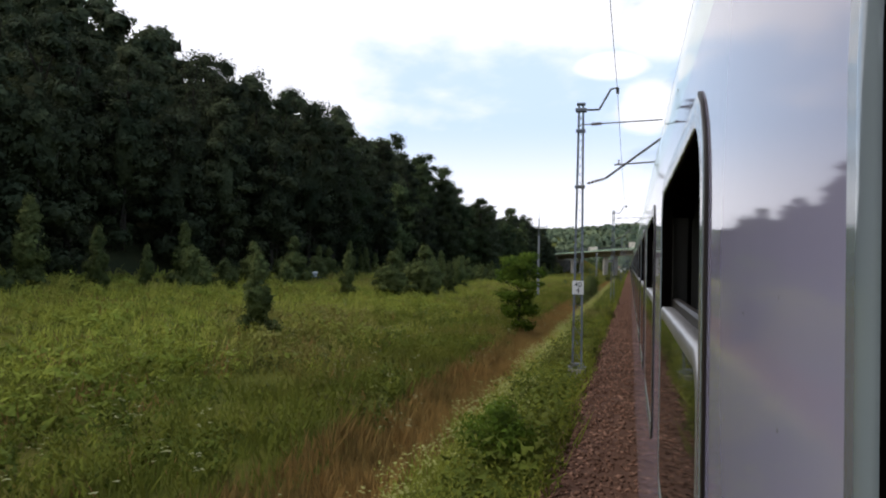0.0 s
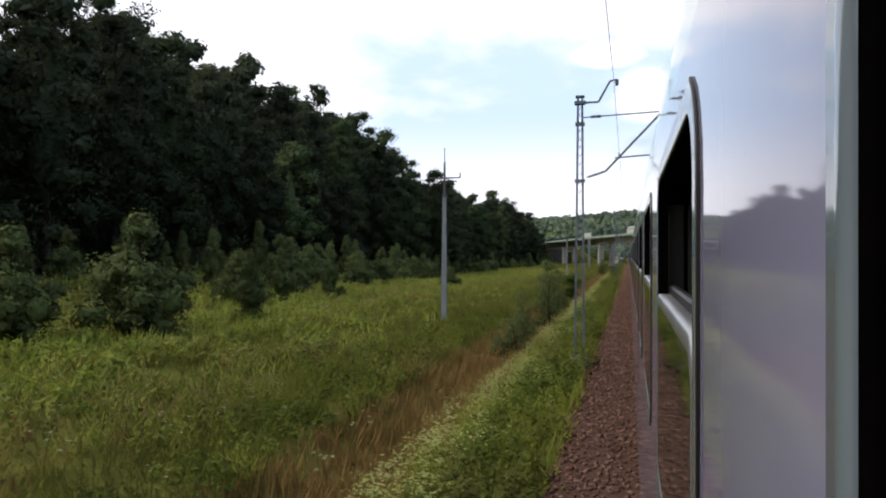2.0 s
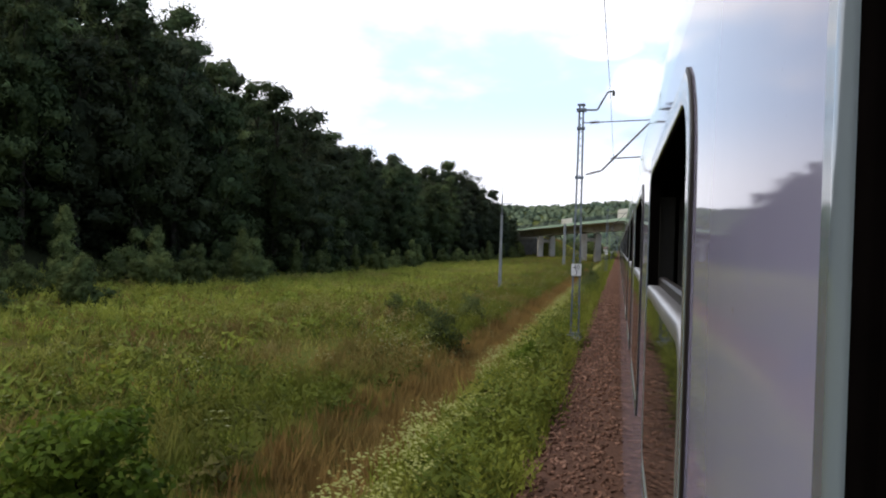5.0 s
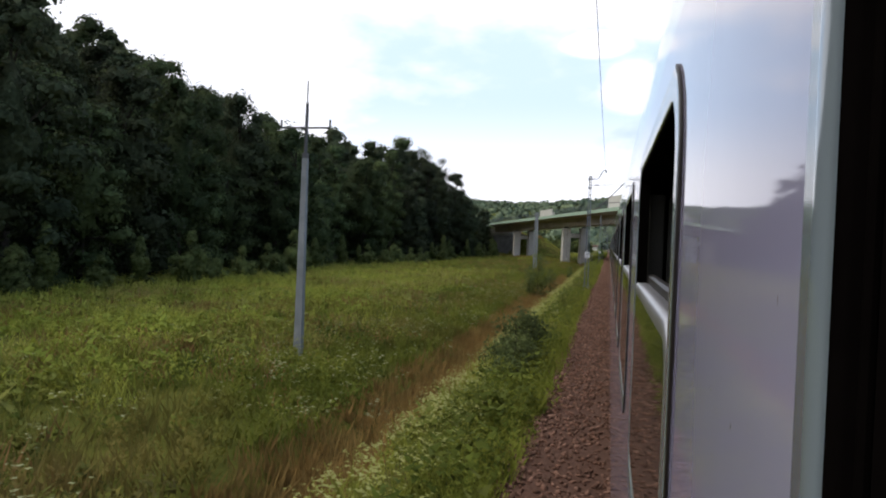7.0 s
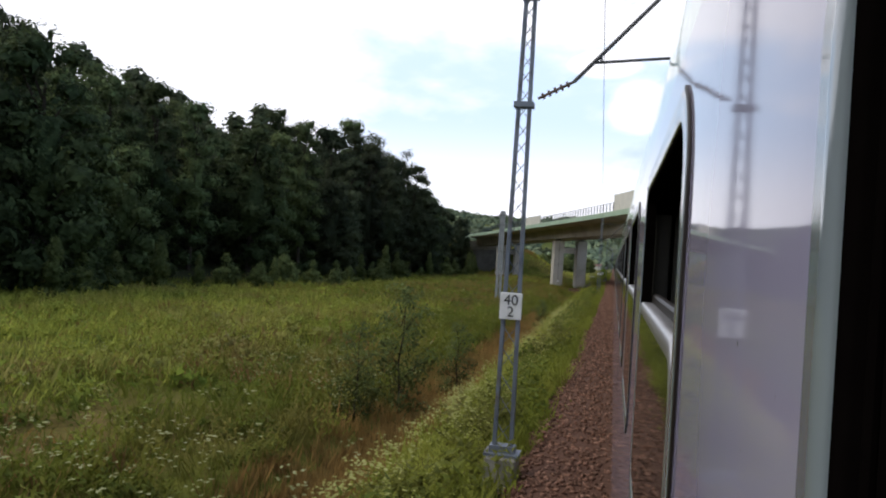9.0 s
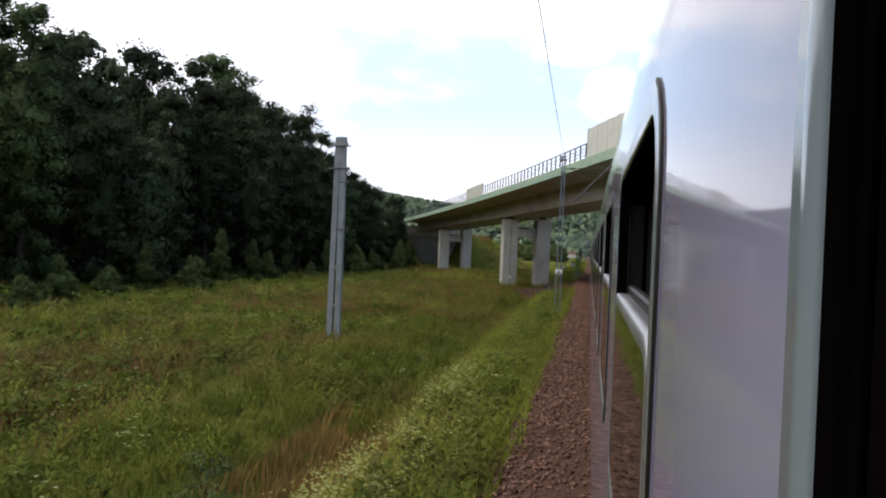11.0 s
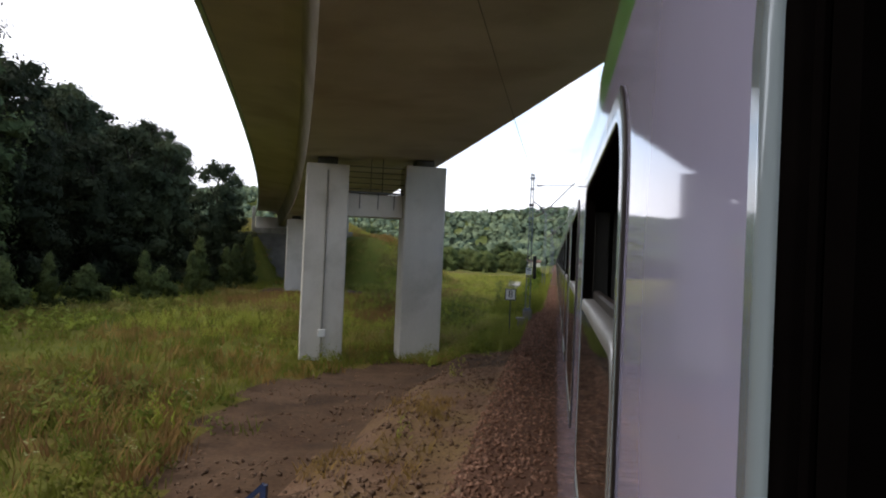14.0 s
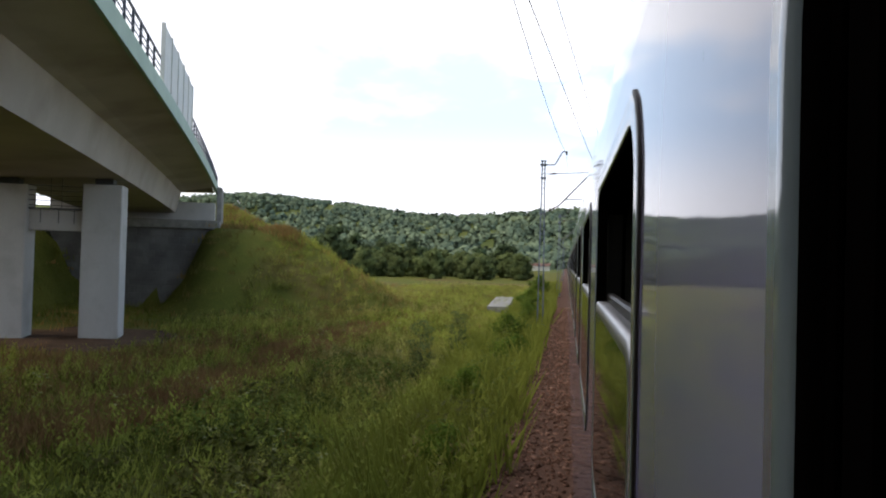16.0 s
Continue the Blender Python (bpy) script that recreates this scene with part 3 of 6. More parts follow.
def column(height):
    bm = bmesh.new()
    ring = [(-0.9, -0.70), (-0.86, -0.74), (0.86, -0.74), (0.9, -0.70), (0.9, 0.70), (0.86, 0.74), (-0.86, 0.74), (-0.9, 0.70)]
    lo = [bm.verts.new((x, y, -1.0)) for x, y in ring]
    hi = [bm.verts.new((x, y, height)) for x, y in ring]
    for k in range(len(ring)):
        bm.faces.new((lo[k], lo[(k + 1) % 8], hi[(k + 1) % 8], hi[k]))
    bm.faces.new(hi)
    bm.faces.new(lo[::-1])
    return bm


def pier(s):
    x, y, a = axis(s)
    soffit = deck_z(s) - 2.04
    base = gz(x, y)
    turn = math.degrees(a)
    for o in (-2.12, 2.12):
        px, py = x + math.cos(a) * o, y + math.sin(a) * o
        top = soffit + 0.0337 * o - 0.32
        c = part("pier_column", column(top - base), M_PIER, bridge, "pale concrete pier column")
        c.matrix_basis = pose(px, py, base, 0, 0, turn)
        bm = bmesh.new()
        box(bm, -0.42, 0.42, -0.42, 0.42, top - base + 0.002, top - base + 0.33, 0.03)
        b = part("bearing", bm, M_ARM, bridge, "dark steel bridge bearing")
        b.matrix_basis = pose(px, py, base, 0, 0, turn)
    bm = bmesh.new()
    box(bm, -1.22, 1.22, -0.3, 0.5, soffit - 2.55, soffit - 1.55, 0.03)
    part("cross_beam", bm, M_PIER, bridge, "concrete cross beam between the columns").matrix_basis = pose(x, y, 0, 0, 0, turn)
    here = pose(x, y, 0, 0, 0, turn)
    bm = bmesh.new()
    box(bm, -1.21, 1.21, -0.46, -0.28, soffit - 1.545, soffit - 1.46)
    part("walkway_edge", bm, M_ARM, bridge, "dark walkway edge").matrix_basis = here
    rods = [((-1.21, -0.42, soffit - 1.35 + 0.24 * k), (1.21, -0.42, soffit - 1.35 + 0.24 * k)) for k in range(5)]
    rods += [((o, -0.42, soffit - 1.5), (o, -0.42, soffit - 0.02)) for o in (-0.25, 0.25)]
    rods += [((o, -0.36, soffit - 2.2), (o, -0.36, soffit - 1.5)) for o in (-0.7, 0.1, 0.8)]
    for p, q in rods:
        bm = bmesh.new()
        tube(bm, p, q, 0.02, sides=6)
        part("inspection_rod", bm, M_ARM, bridge).matrix_basis = here


for s in (0.6, 44.7, -43.5):
    pier(s)
# a cable pipe with a junction box on the column by the track
x, y, a = axis(0.6)
bm = bmesh.new()
px, py = x - math.cos(a) * 2.12 + math.sin(a) * 0.78, y - math.sin(a) * 2.12 - math.cos(a) * 0.78
tube(bm, (px, py, gz(px, py)), (px, py, 6.2), 0.035, sides=8)
part("cable_pipe", bm, M_OLD_CONC, bridge, "grey cable pipe")
bm = bmesh.new()
box(bm, -0.17, 0.17, -0.12, 0.02, -0.16, 0.16, 0.02, m=pose(px, py, -0.72, 0, 0, math.degrees(a)))
part("junction_box", bm, M_WHITE, bridge, "light grey junction box")

# railings and noise panels on both edges
bm = bmesh.new()
box(bm, -0.04, 0.04, -0.05, 0.05, 0, 1.12)
post_mesh = part("railing_post", bm, M_RAIL_DARK, bridge, "dark blue-grey railing post")
count = 0
for sg in (-1, 1):
    for s in np.arange(-58, 74, 1.3):
        if (sg < 0 and (s <= -38 or 0 <= s <= 10.5)) or (sg > 0 and 35 <= s <= 45.5):
            continue
        x, y, a = axis(s)
        o = sg * 5.82
        m = pose(x + math.cos(a) * o, y + math.sin(a) * o, deck_z(s, o) + 0.62, 0, 0, math.degrees(a))
        if count == 0:
            post_mesh.matrix_basis = m
        else:
            shared("railing_post", post_mesh.data, bridge, m)
        count += 1
    for lo, w in ((1.70, 0.07), (1.38, 0.035), (1.14, 0.035), (0.90, 0.035)):
        part("railing_bar", sweep([(sg * 5.82 - w / 2, lo), (sg * 5.82 - w / 2, lo + w), (sg * 5.82 + w / 2, lo + w), (sg * 5.82 + w / 2, lo)], S), M_RAIL_DARK, bridge)
bm = bmesh.new()
box(bm, -0.04, 0.04, -0.98, 0.98, 0, 2.15)
for k in (-1.0, 1.0):
    box(bm, -0.08, 0.08, k - 0.05, k + 0.05, 0, 2.2)
panel = part("noise_panel", bm, M_PANEL, bridge, "pale noise barrier panel with slim posts")
first_panel = True
for sg, lo, hi, tall in ((-1, -60, -38, 0.95), (-1, 0, 10, 0.7), (1, 35.5, 45.5, 1.1)):
    for s in np.arange(lo + 1, hi, 2.0):
        x, y, a = axis(s)
        o = sg * 5.95
        m = pose(x + math.cos(a) * o, y + math.sin(a) * o, deck_z(s, o) + 0.62, 0, 0, math.degrees(a)) @ Matrix.Diagonal((1, 1, tall, 1))
        if first_panel:
            panel.matrix_basis, first_panel = m, False
        else:
            shared("noise_panel", panel.data, bridge, m)

# abutment: a dark stone-faced wall under a paler cap, with wing walls
x, y, a = axis(66.5)
z = deck_z(66.5)
abut = pose(x, y, 0, 0, 0, math.degrees(a))
bm = bmesh.new()
box(bm, -6.4, 6.4, -1.7, 1.6, -2.5, z - 3.2)
abutment = part("abutment", bm, M_PAVING, bridge, "dark stone-faced abutment wall")
abutment.matrix_basis = abut
bm = bmesh.new()
box(bm, -6.5, 6.5, -1.95, 1.6, z - 3.198, z - 2.5, 0.04)
part("abutment_cap", bm, M_OLD_CONC, bridge, "grey concrete abutment cap").matrix_basis = abut
bm = bmesh.new()
box(bm, -6.0, 6.0, 0.0, 1.6, z - 2.498, z - 1.0)
part("back_wall", bm, M_PIER, bridge, "pale concrete back wall").matrix_basis = abut
for sg in (-1, 1):
    bm = bmesh.new()
    box(bm, sg * 6.25 - 0.2, sg * 6.25 + 0.2, 1.62, 5.5, z - 2.9, z + 0.45, 0.03)
    part("wing_wall", bm, M_OLD_CONC, bridge, "grey concrete wing wall").matrix_basis = abut
stone_rng = random.Random(5)
bm = bmesh.new()
box(bm, -0.44, 0.44, -0.05, 0.08, -0.26, 0.26, 0.03)
facing = part("stone", bm, M_PAVING, abutment)
placed = 0
for i in range(18):
    for j in range(13):
        m = pose(-7.65 + 0.9 * i + 0.45 * (j % 2), -1.66 - stone_rng.uniform(0, 0.015), -1.6 + 0.54 * j, 0, 0, 0) @ Matrix.Diagonal((stone_rng.uniform(0.94, 1.01), 1, stone_rng.uniform(0.94, 1.03), 1))
        if -1.6 + 0.54 * j > z - 3.5 or abs(-7.65 + 0.9 * i + 0.45 * (j % 2)) > 6.0:
            continue
        if placed == 0:
            facing.matrix_basis = m
        else:
            shared("stone", facing.data, abutment, m)
        placed += 1


# ---- overhead-line masts ----
def text_part(name, body, size, parent, m, material):
    cu = bpy.data.curves.new(name, "FONT")
    cu.body, cu.size, cu.align_x, cu.align_y, cu.extrude = body, size, "CENTER", "CENTER", 0.004
    tmp = new(name, cu)
    deps = bpy.context.evaluated_depsgraph_get()
    me = bpy.data.meshes.new_from_object(tmp.evaluated_get(deps))
    bpy.data.objects.remove(tmp)
    me.materials.clear()
    me.materials.append(material)
    ob = new(name, me)
    ob.parent, ob.matrix_basis = parent, m
    return ob


def mast(y, base, top=7.5, plate=None, lead=True, hook=True, signal=False, x=-1.55, steep=True, lift=0.0, drop=0.0):
    """A lattice mast of two channels; origin on the ground, the track lies on its +x side."""
    t = thing("catenary_mast", "grey lattice steel mast on a concrete footing beside the track", "mast", "masts along the track", m=pose(x, y, -drop))
    bm = bmesh.new()
    box(bm, -0.24, 0.24, -0.24, 0.24, gz(x, y) - 0.3, base, 0.03)
    part("footing", bm, M_OLD_CONC, t, "weathered concrete footing")
    half0, half1 = 0.145, 0.075
    wide = lambda z: half0 + (half1 - half0) * (z - base) / (top - base)
    for sg in (-1, 1):
        bm = bmesh.new()
        sec = [(0.012, -0.05), (0.012, 0.05), (-0.042, 0.05), (-0.042, 0.04), (-0.002, 0.04), (-0.002, -0.04), (-0.042, -0.04), (-0.042, -0.05)]
        lo = [bm.verts.new((sg * (half0 + p), q, base)) for p, q in sec]
        hi = [bm.verts.new((sg * (half1 + p), q, top)) for p, q in sec]
        for k in range(8):
            bm.faces.new((lo[k], lo[(k + 1) % 8], hi[(k + 1) % 8], hi[k]))
        bm.faces.new(hi)
        bmesh.ops.recalc_face_normals(bm, faces=bm.faces)
        part("channel", bm, M_MAST, t)
    for face, first_side in ((-0.052, 1), (0.052, -1)):
        z, sg = base + 0.15, first_side
        while z < top - 0.35:
            step = 2.0 * wide(z) * 1.25 + 0.02
            bm = bmesh.new()
            bar(bm, (sg * wide(z), face, z), (-sg * wide(z + step), face, z + step), 0.032, 0.008)
            part("lacing_bar", bm, M_MAST, t)
            z, sg = z + step, -sg
    for nm, w, d, z0, z1 in (("base_plate", 0.26, 0.20, base, base + 0.04), ("base_collar", 0.19, 0.11, base + 0.04, base + 0.14), ("cap", half1 + 0.05, 0.1, top - 0.02, top + 0.03), ("clamp", half1 + 0.08, 0.12, top - 0.22, top - 0.13),
                             ("clamp", wide(5.05) + 0.05, 0.1, 5.02, 5.10), ("clamp", wide(6.7) + 0.05, 0.1, 6.67, 6.75)):
        bm = bmesh.new()
        box(bm, -w, w, -d, d, z0, z1)
        part(nm, bm, M_MAST, t)
    if hook:
        bm = bmesh.new()
        tube(bm, (0.05, 0, top - 0.17), (0.52, 0, top - 0.17), 0.03)
        tube(bm, (0.52, 0, top - 0.17), (0.85, 0, top + 0.42), 0.03)
        tube(bm, (0.85, 0, top + 0.42), (1.05, 0, top + 0.45), 0.026)
        tube(bm, (1.04, 0, top + 0.45), (1.04, 0, top + 0.28), 0.045)
        part("earth_wire_bracket", bm, M_ARM, t, "bent dark steel bracket")
    if lead:
        bm = bmesh.new()
        tube(bm, (0.72, 0, 5.42 + lift if steep else 5.3), (2.6, 0, 7.40 + lift) if steep else (3.1, 0, 7.05), 0.032)
        tube(bm, (0.1, 0, 6.9), (2.3, 0, 6.98), 0.018, sides=6)
        tube(bm, (0.98, 0, 5.70), (3.6, 0, 5.86), 0.022)
        tube(bm, (2.2, 0, 5.78), (2.2, 0, 5.52), 0.015, sides=6)
        tube(bm, (2.2, 0, 5.52), (2.97, 0, 5.42), 0.014, sides=6)
        tube(bm, (1.1, 0, 5.70), (1.1, 0, 5.84), 0.018, sides=6)
        part("cantilever", bm, M_ARM, t, "dark steel cantilever reaching over the track")
        for p0, p1 in (((0.2, 0, 5.16), (0.72, 0, 5.42 + lift if steep else 5.3)), ((0.28, 0, 6.905), (0.62, 0, 6.92))):
            p0, p1 = Vector(p0), Vector(p1)
            bm = bmesh.new()
            tube(bm, p0, p1, 0.022, sides=8)
            for k in range(5):
                c = p0.lerp(p1, 0.15 + 0.17 * k)
                d = (p1 - p0).normalized() * 0.018
                tube(bm, c - d, c + d, 0.05, sides=10)
            part("insulator", bm, M_INSUL, t, "ribbed brown insulator")
    if plate:
        z, lines = plate
        bm = bmesh.new()
        wide_plate = lines == ("bars",)
        w, h = (0.175, 0.115) if wide_plate else (0.165, 0.20)
        box(bm, -w, w, -0.012, 0.012, z - h, z + h, 0.008)
        pl = part("number_plate", bm, M_WHITE, t, "white enamel plate with black figures")
        pl.matrix_basis = pose(0, -0.08, 0)
        if wide_plate:
            for q, (w0, dz) in enumerate(((0.03, 0.05), (0.11, -0.05))):
                b2 = bmesh.new()
                box(b2, -w0, w0, -0.018, -0.012, z + dz - 0.025, z + dz + 0.025)
                part("marking", b2, M_BLACK, pl)
        else:
            for q, s in enumerate(lines):
                text_part("number", s, 0.22, pl, pose(0, -0.014, z + 0.085 - 0.175 * q, 90, 0, 0), M_BLACK)
    if signal:
        bm = bmesh.new()
        box(bm, 0.2, 0.40, -0.07, 0.13, 1.68, 2.98, 0.03)
        for k in range(3):
            tube(bm, (0.30, 0.12, 1.92 + 0.4 * k), (0.30, 0.34, 1.94 + 0.4 * k), 0.095, sides=12)
        box(bm, -0.1, 0.42, 0.14, 0.17, 1.76, 1.82)
        box(bm, -0.1, 0.42, 0.14, 0.17, 2.7, 2.76)
        part("signal_head", bm, M_BLACK, t, "black light-signal head seen from behind")
        bm = bmesh.new()
        tube(bm, (0.12, 0, 6.0), (0.55, 0, 5.7), 0.03)
        tube(bm, (0.55, 0, 5.7), (0.75, 0, 5.35), 0.06)
        box(bm, -0.15, 0.15, -0.14, 0.14, 5.75, 5.87)
        tube(bm, (-0.15, -0.1, 5.3), (0.55, -0.1, 5.55), 0.015)
        part("switch_gear", bm, M_ARM, t, "dark line-switch gear")
    return t


mast(21.3, -0.25, plate=(2.1, ("40", "4")), steep=False)
mast(61.05, -0.13, x=-1.46, lift=-0.1, drop=0.17)
mast(124.45, -0.3, plate=(1.95, ("40", "3")), x=-1.45, lift=-0.12)
mast(190.7, -0.2, plate=(2.03, ("40", "2")))
mast(256.3, -0.3, plate=(1.72, ("bars",)), hook=False)
mast(320.3, -0.1, plate=(2.1, ("40", "1")), signal=True, hook=False)
mast(353.4, -0.2, x=-1.25)
for y in (390.0, 455.0, 520.0):
    mast(y, -0.3, x=-0.85)


def wire(name, pts, r, label, sag=0.0):
    t = thing(name, label, "cable")
    bm = bmesh.new()
    line = [Vector(pts[0])]
    for a, b in zip(pts, pts[1:]):
        a, b = Vector(a), Vector(b)
        line += [a.lerp(b, k / 8) - Vector((0, 0, sag * 4 * (k / 8) * (1 - k / 8))) for k in range(1, 9)]
    rings = [[bm.verts.new(p + Vector((r * math.cos(q * math.tau / 5), 0, r * math.sin(q * math.tau / 5)))) for q in range(5)] for p in line]
    for r0, r1 in zip(rings, rings[1:]):
        for q in range(5):
            bm.faces.new((r0[q], r0[(q + 1) % 5], r1[(q + 1) % 5], r1[q]))
    part("strand", bm, M_WIRE, t)
    return t


MASTS = [21.3, 61.05, 124.45, 190.7, 256.3, 320.3, 353.4, 390.0, 455.0]
wire("earth_wire", [(-0.51, y, 7.78) for y in [-40] + MASTS[:4]] + [(-1.5, 256.5, 7.4), (-1.5, 320.3, 7.4)] + [(-0.21, 353.4, 7.78), (0.19, 390.0, 7.78), (0.19, 455.0, 7.78)], 0.0083, "thin dark earth wire strung along the masts", 0.5)
wire("contact_wire", [(1.42, y, 5.35) for y in [-40] + MASTS], 0.0060, "thin copper contact wire over the track", 0.02)
wire("catenary_wire", [(1.45, y, 7.0) for y in [-40] + MASTS], 0.0060, "thin carrying wire over the track", 0.9)

wire("anchor_wire", [(-1.45, 320.3, 7.2), (1.4, 349.0, 6.9)], 0.0067, "slanting anchored carrying wire", 0.15)
wire("anchor_wire", [(-1.45, 320.3, 6.2), (1.4, 349.0, 5.6)], 0.0067, "slanting anchored contact wire", 0.1)


# ---- concrete power poles ----
def power_pole(x, y, top, twin=False, arm=True):
    base = gz(x, y)
    t = thing("power_pole", "tall grey concrete pole with a small cross arm" if arm else "twin grey concrete pole", "pole", "poles in the meadow", m=pose(x, y, base))
    h = top - base
    if twin:
        for sg in (-1, 1):
            bm = bmesh.new()
            bar(bm, (sg * 0.19, 0, -0.5), (sg * 0.118, 0, h), 0.225, 0.24)
            part("shaft", bm, M_POLE, t)
        bm = bmesh.new()
        for z in (1.5, 3.2, 5.0, h - 0.3):
            box(bm, -0.3, 0.3, -0.08, 0.08, z - 0.08, z + 0.08)
        part("tie", bm, M_OLD_CONC, t)
    else:
        bm = bmesh.new()
        lo = [bm.verts.new((cx * 0.14, cy * 0.12, -0.5)) for cx, cy in ((-1, -1), (1, -1), (1, 1), (-1, 1))]
        hi = [bm.verts.new((cx * 0.085, cy * 0.08, h - (2.5 if arm else 0.6))) for cx, cy in ((-1, -1), (1, -1), (1, 1), (-1, 1))]
        for k in range(4):
            bm.faces.new((lo[k], lo[(k + 1) % 4], hi[(k + 1) % 4], hi[k]))
        bm.faces.new(hi)
        part("shaft", bm, M_POLE, t)
    bm = bmesh.new()
    z = h - 1.6
    if arm:
        tube(bm, (-0.9, -0.09, z), (0.9, -0.09, z), 0.035)
        for sg in (-1, 1):
            tube(bm, (sg * 0.88, -0.09, z), (sg * 0.88, -0.09, z + 0.27), 0.035)
        tube(bm, (0, 0, h - 0.85), (0, 0, h), 0.022)
        tip = bmesh.new()
        tube(tip, (0, 0, h - 2.6), (0, 0, h - 0.76), 0.062, 0.055)
        tube(tip, (0, 0, h - 2.62), (0, 0, h - 2.45), 0.12, 0.12)
        part("extension_pipe", tip, M_ARM, t, "dark steel pipe on top of the shaft")
    else:
        for zz in (h - 0.4, h - 1.4):
            tube(bm, (-0.5, -0.14, zz), (0.5, -0.14, zz), 0.03)
        for zz, reach in ((h - 2.0, 0.45), (h - 4.1, 0.5)):
            tube(bm, (0.05, -0.14, zz), (reach, -0.14, zz), 0.025)
            tube(bm, (reach, -0.14, zz - 0.02), (reach, -0.14, zz + 0.12), 0.03)
    part("cross_arm", bm, M_ARM, t, "thin steel cross arm")
    return t


power_pole(-9.6, 76.85, 8.4)
power_pole(-10.2, 162.45, 7.9)
power_pole(-11.1, 250.2, 7.4, twin=True, arm=False)

# ---- number sign, culvert and small lineside things ----
sign = thing("track_sign", "small white square sign with a black 8 on a thin post", "sign", m=pose(-2.10, 313.4, gz(-2.10, 313.4)))
top = 1.10 - gz(-2.10, 313.4)
bm = bmesh.new()
tube(bm, (0, 0, -0.3), (0, 0, top), 0.025)
part("post", bm, M_ARM, sign)
bm = bmesh.new()
box(bm, -0.26, 0.26, -0.04, -0.025, top - 0.28, top + 0.26, 0.006)
pl = part("plate", bm, M_WHITE, sign)
bm = bmesh.new()
for x0, x1, z0, z1 in ((-0.26, 0.26, 0.215, 0.255), (-0.26, 0.26, -0.275, -0.235), (-0.26, -0.22, -0.235, 0.215), (0.22, 0.26, -0.235, 0.215)):
    box(bm, x0, x1, -0.048, -0.041, top + z0, top + z1)
part("border", bm, M_BLACK, pl)
text_part("figure", "8", 0.46, pl, pose(0, -0.046, top - 0.01, 90, 0, 0), M_BLACK)

# a distance stone in the verge
stone = thing("distance_stone", "short weathered concrete distance stone in the verge", "marker", m=pose(-1.92, 29.4, gz(-1.92, 29.4)))
bm = bmesh.new()
box(bm, -0.15, 0.15, -0.1, 0.1, -0.2, 0.52, 0.03)
block = part("block", bm, M_OLD_CONC, stone)
for x in (-0.05, 0.06):
    bm = bmesh.new()
    box(bm, x - 0.018, x + 0.018, -0.106, -0.1, 0.2, 0.42)
    part("marking", bm, M_BLACK, block)

# a concrete wing wall with a railing runs down the bank to the culvert
A, B = Vector((-3.4, 288.1, -1.02)), Vector((-5.4, 288.0, -2.95))
culvert = thing("culvert_wing_wall", "pale concrete wing wall stepping down the bank to a culvert", "retaining wall")
bm = bmesh.new()
for k in range(4):
    p, q = A.lerp(B, k / 4), A.lerp(B, (k + 1) / 4)
    box(bm, q.x, p.x, p.y - 0.18, p.y + 0.2, q.z - 1.0, q.z - 0.2, 0.02)
part("wall", bm, M_PIER, culvert)
bm = bmesh.new()
bar(bm, A + Vector((-0.55, -0.05, -0.42)), B + Vector((-0.35, -0.05, -0.30)), 0.42, 0.16)
part("coping", bm, M_OLD_CONC, culvert, "pale sloping concrete coping")
bm = bmesh.new()
box(bm, A.x - 0.55, A.x + 0.4, A.y - 0.24, A.y + 0.4, A.z - 0.5, A.z - 0.06, 0.03)
part("landing", bm, M_OLD_CONC, culvert, "pale concrete landing at the head of the wall")
rail = thing("culvert_railing", "blue painted steel railing sloping down the wing wall", "railing")
top_a, top_b = A + Vector((0, 0, 0.96)), B + Vector((0, 0, 0.98))
for k in range(5):
    p, q = A.lerp(B, k / 4), top_a.lerp(top_b, k / 4)
    bm = bmesh.new()
    box(bm, p.x - 0.036, p.x + 0.036, p.y - 0.036, p.y + 0.036, p.z - 0.3, q.z)
    part("post", bm, M_RAIL_BLUE, rail)
for dz in (0.0, 0.24, 0.46, 0.68):
    bm = bmesh.new()
    bar(bm, top_a - Vector((0, 0, dz)), top_b - Vector((0, 0, dz)), 0.06 if dz == 0 else 0.034)
    part("bar", bm, M_RAIL_BLUE, rail)
# the railing turns back along the channel
C = A.lerp(B, 0.3)
for d in (0.55, 1.15):
    bm = bmesh.new()
    box(bm, C.x - 0.034, C.x + 0.034, C.y + d - 0.034, C.y + d + 0.034, C.z - 0.7, C.z + 0.95)
    part("post", bm, M_RAIL_BLUE, rail)
for dz in (0.92, 0.68, 0.46, 0.24):
    bm = bmesh.new()
    bar(bm, (C.x, C.y, C.z + dz), (C.x, C.y + 1.15, C.z + dz), 0.055 if dz > 0.9 else 0.034)
    part("bar", bm, M_RAIL_BLUE, rail)
# a small cart left where the wood begins
cart = thing("farm_cart", "small pale blue cart with a white rim parked beside the forest", "cart", m=pose(-31.0, 65.3, gz(-31.0, 65.3), 0, 0, 20))
bm = bmesh.new()
box(bm, -0.85, 0.85, -0.5, 0.5, 0.45, 0.95, 0.04)
tub = part("tub", bm, M_CART, cart)
bm = bmesh.new()
for x0, x1, y0, y1 in ((-0.9, 0.9, -0.56, -0.5), (-0.9, 0.9, 0.5, 0.56), (-0.9, -0.85, -0.5, 0.5), (0.85, 0.9, -0.5, 0.5)):
    box(bm, x0, x1, y0, y1, 0.86, 1.02, 0.01)
part("rim", bm, M_WHITE, tub, "white painted rim")
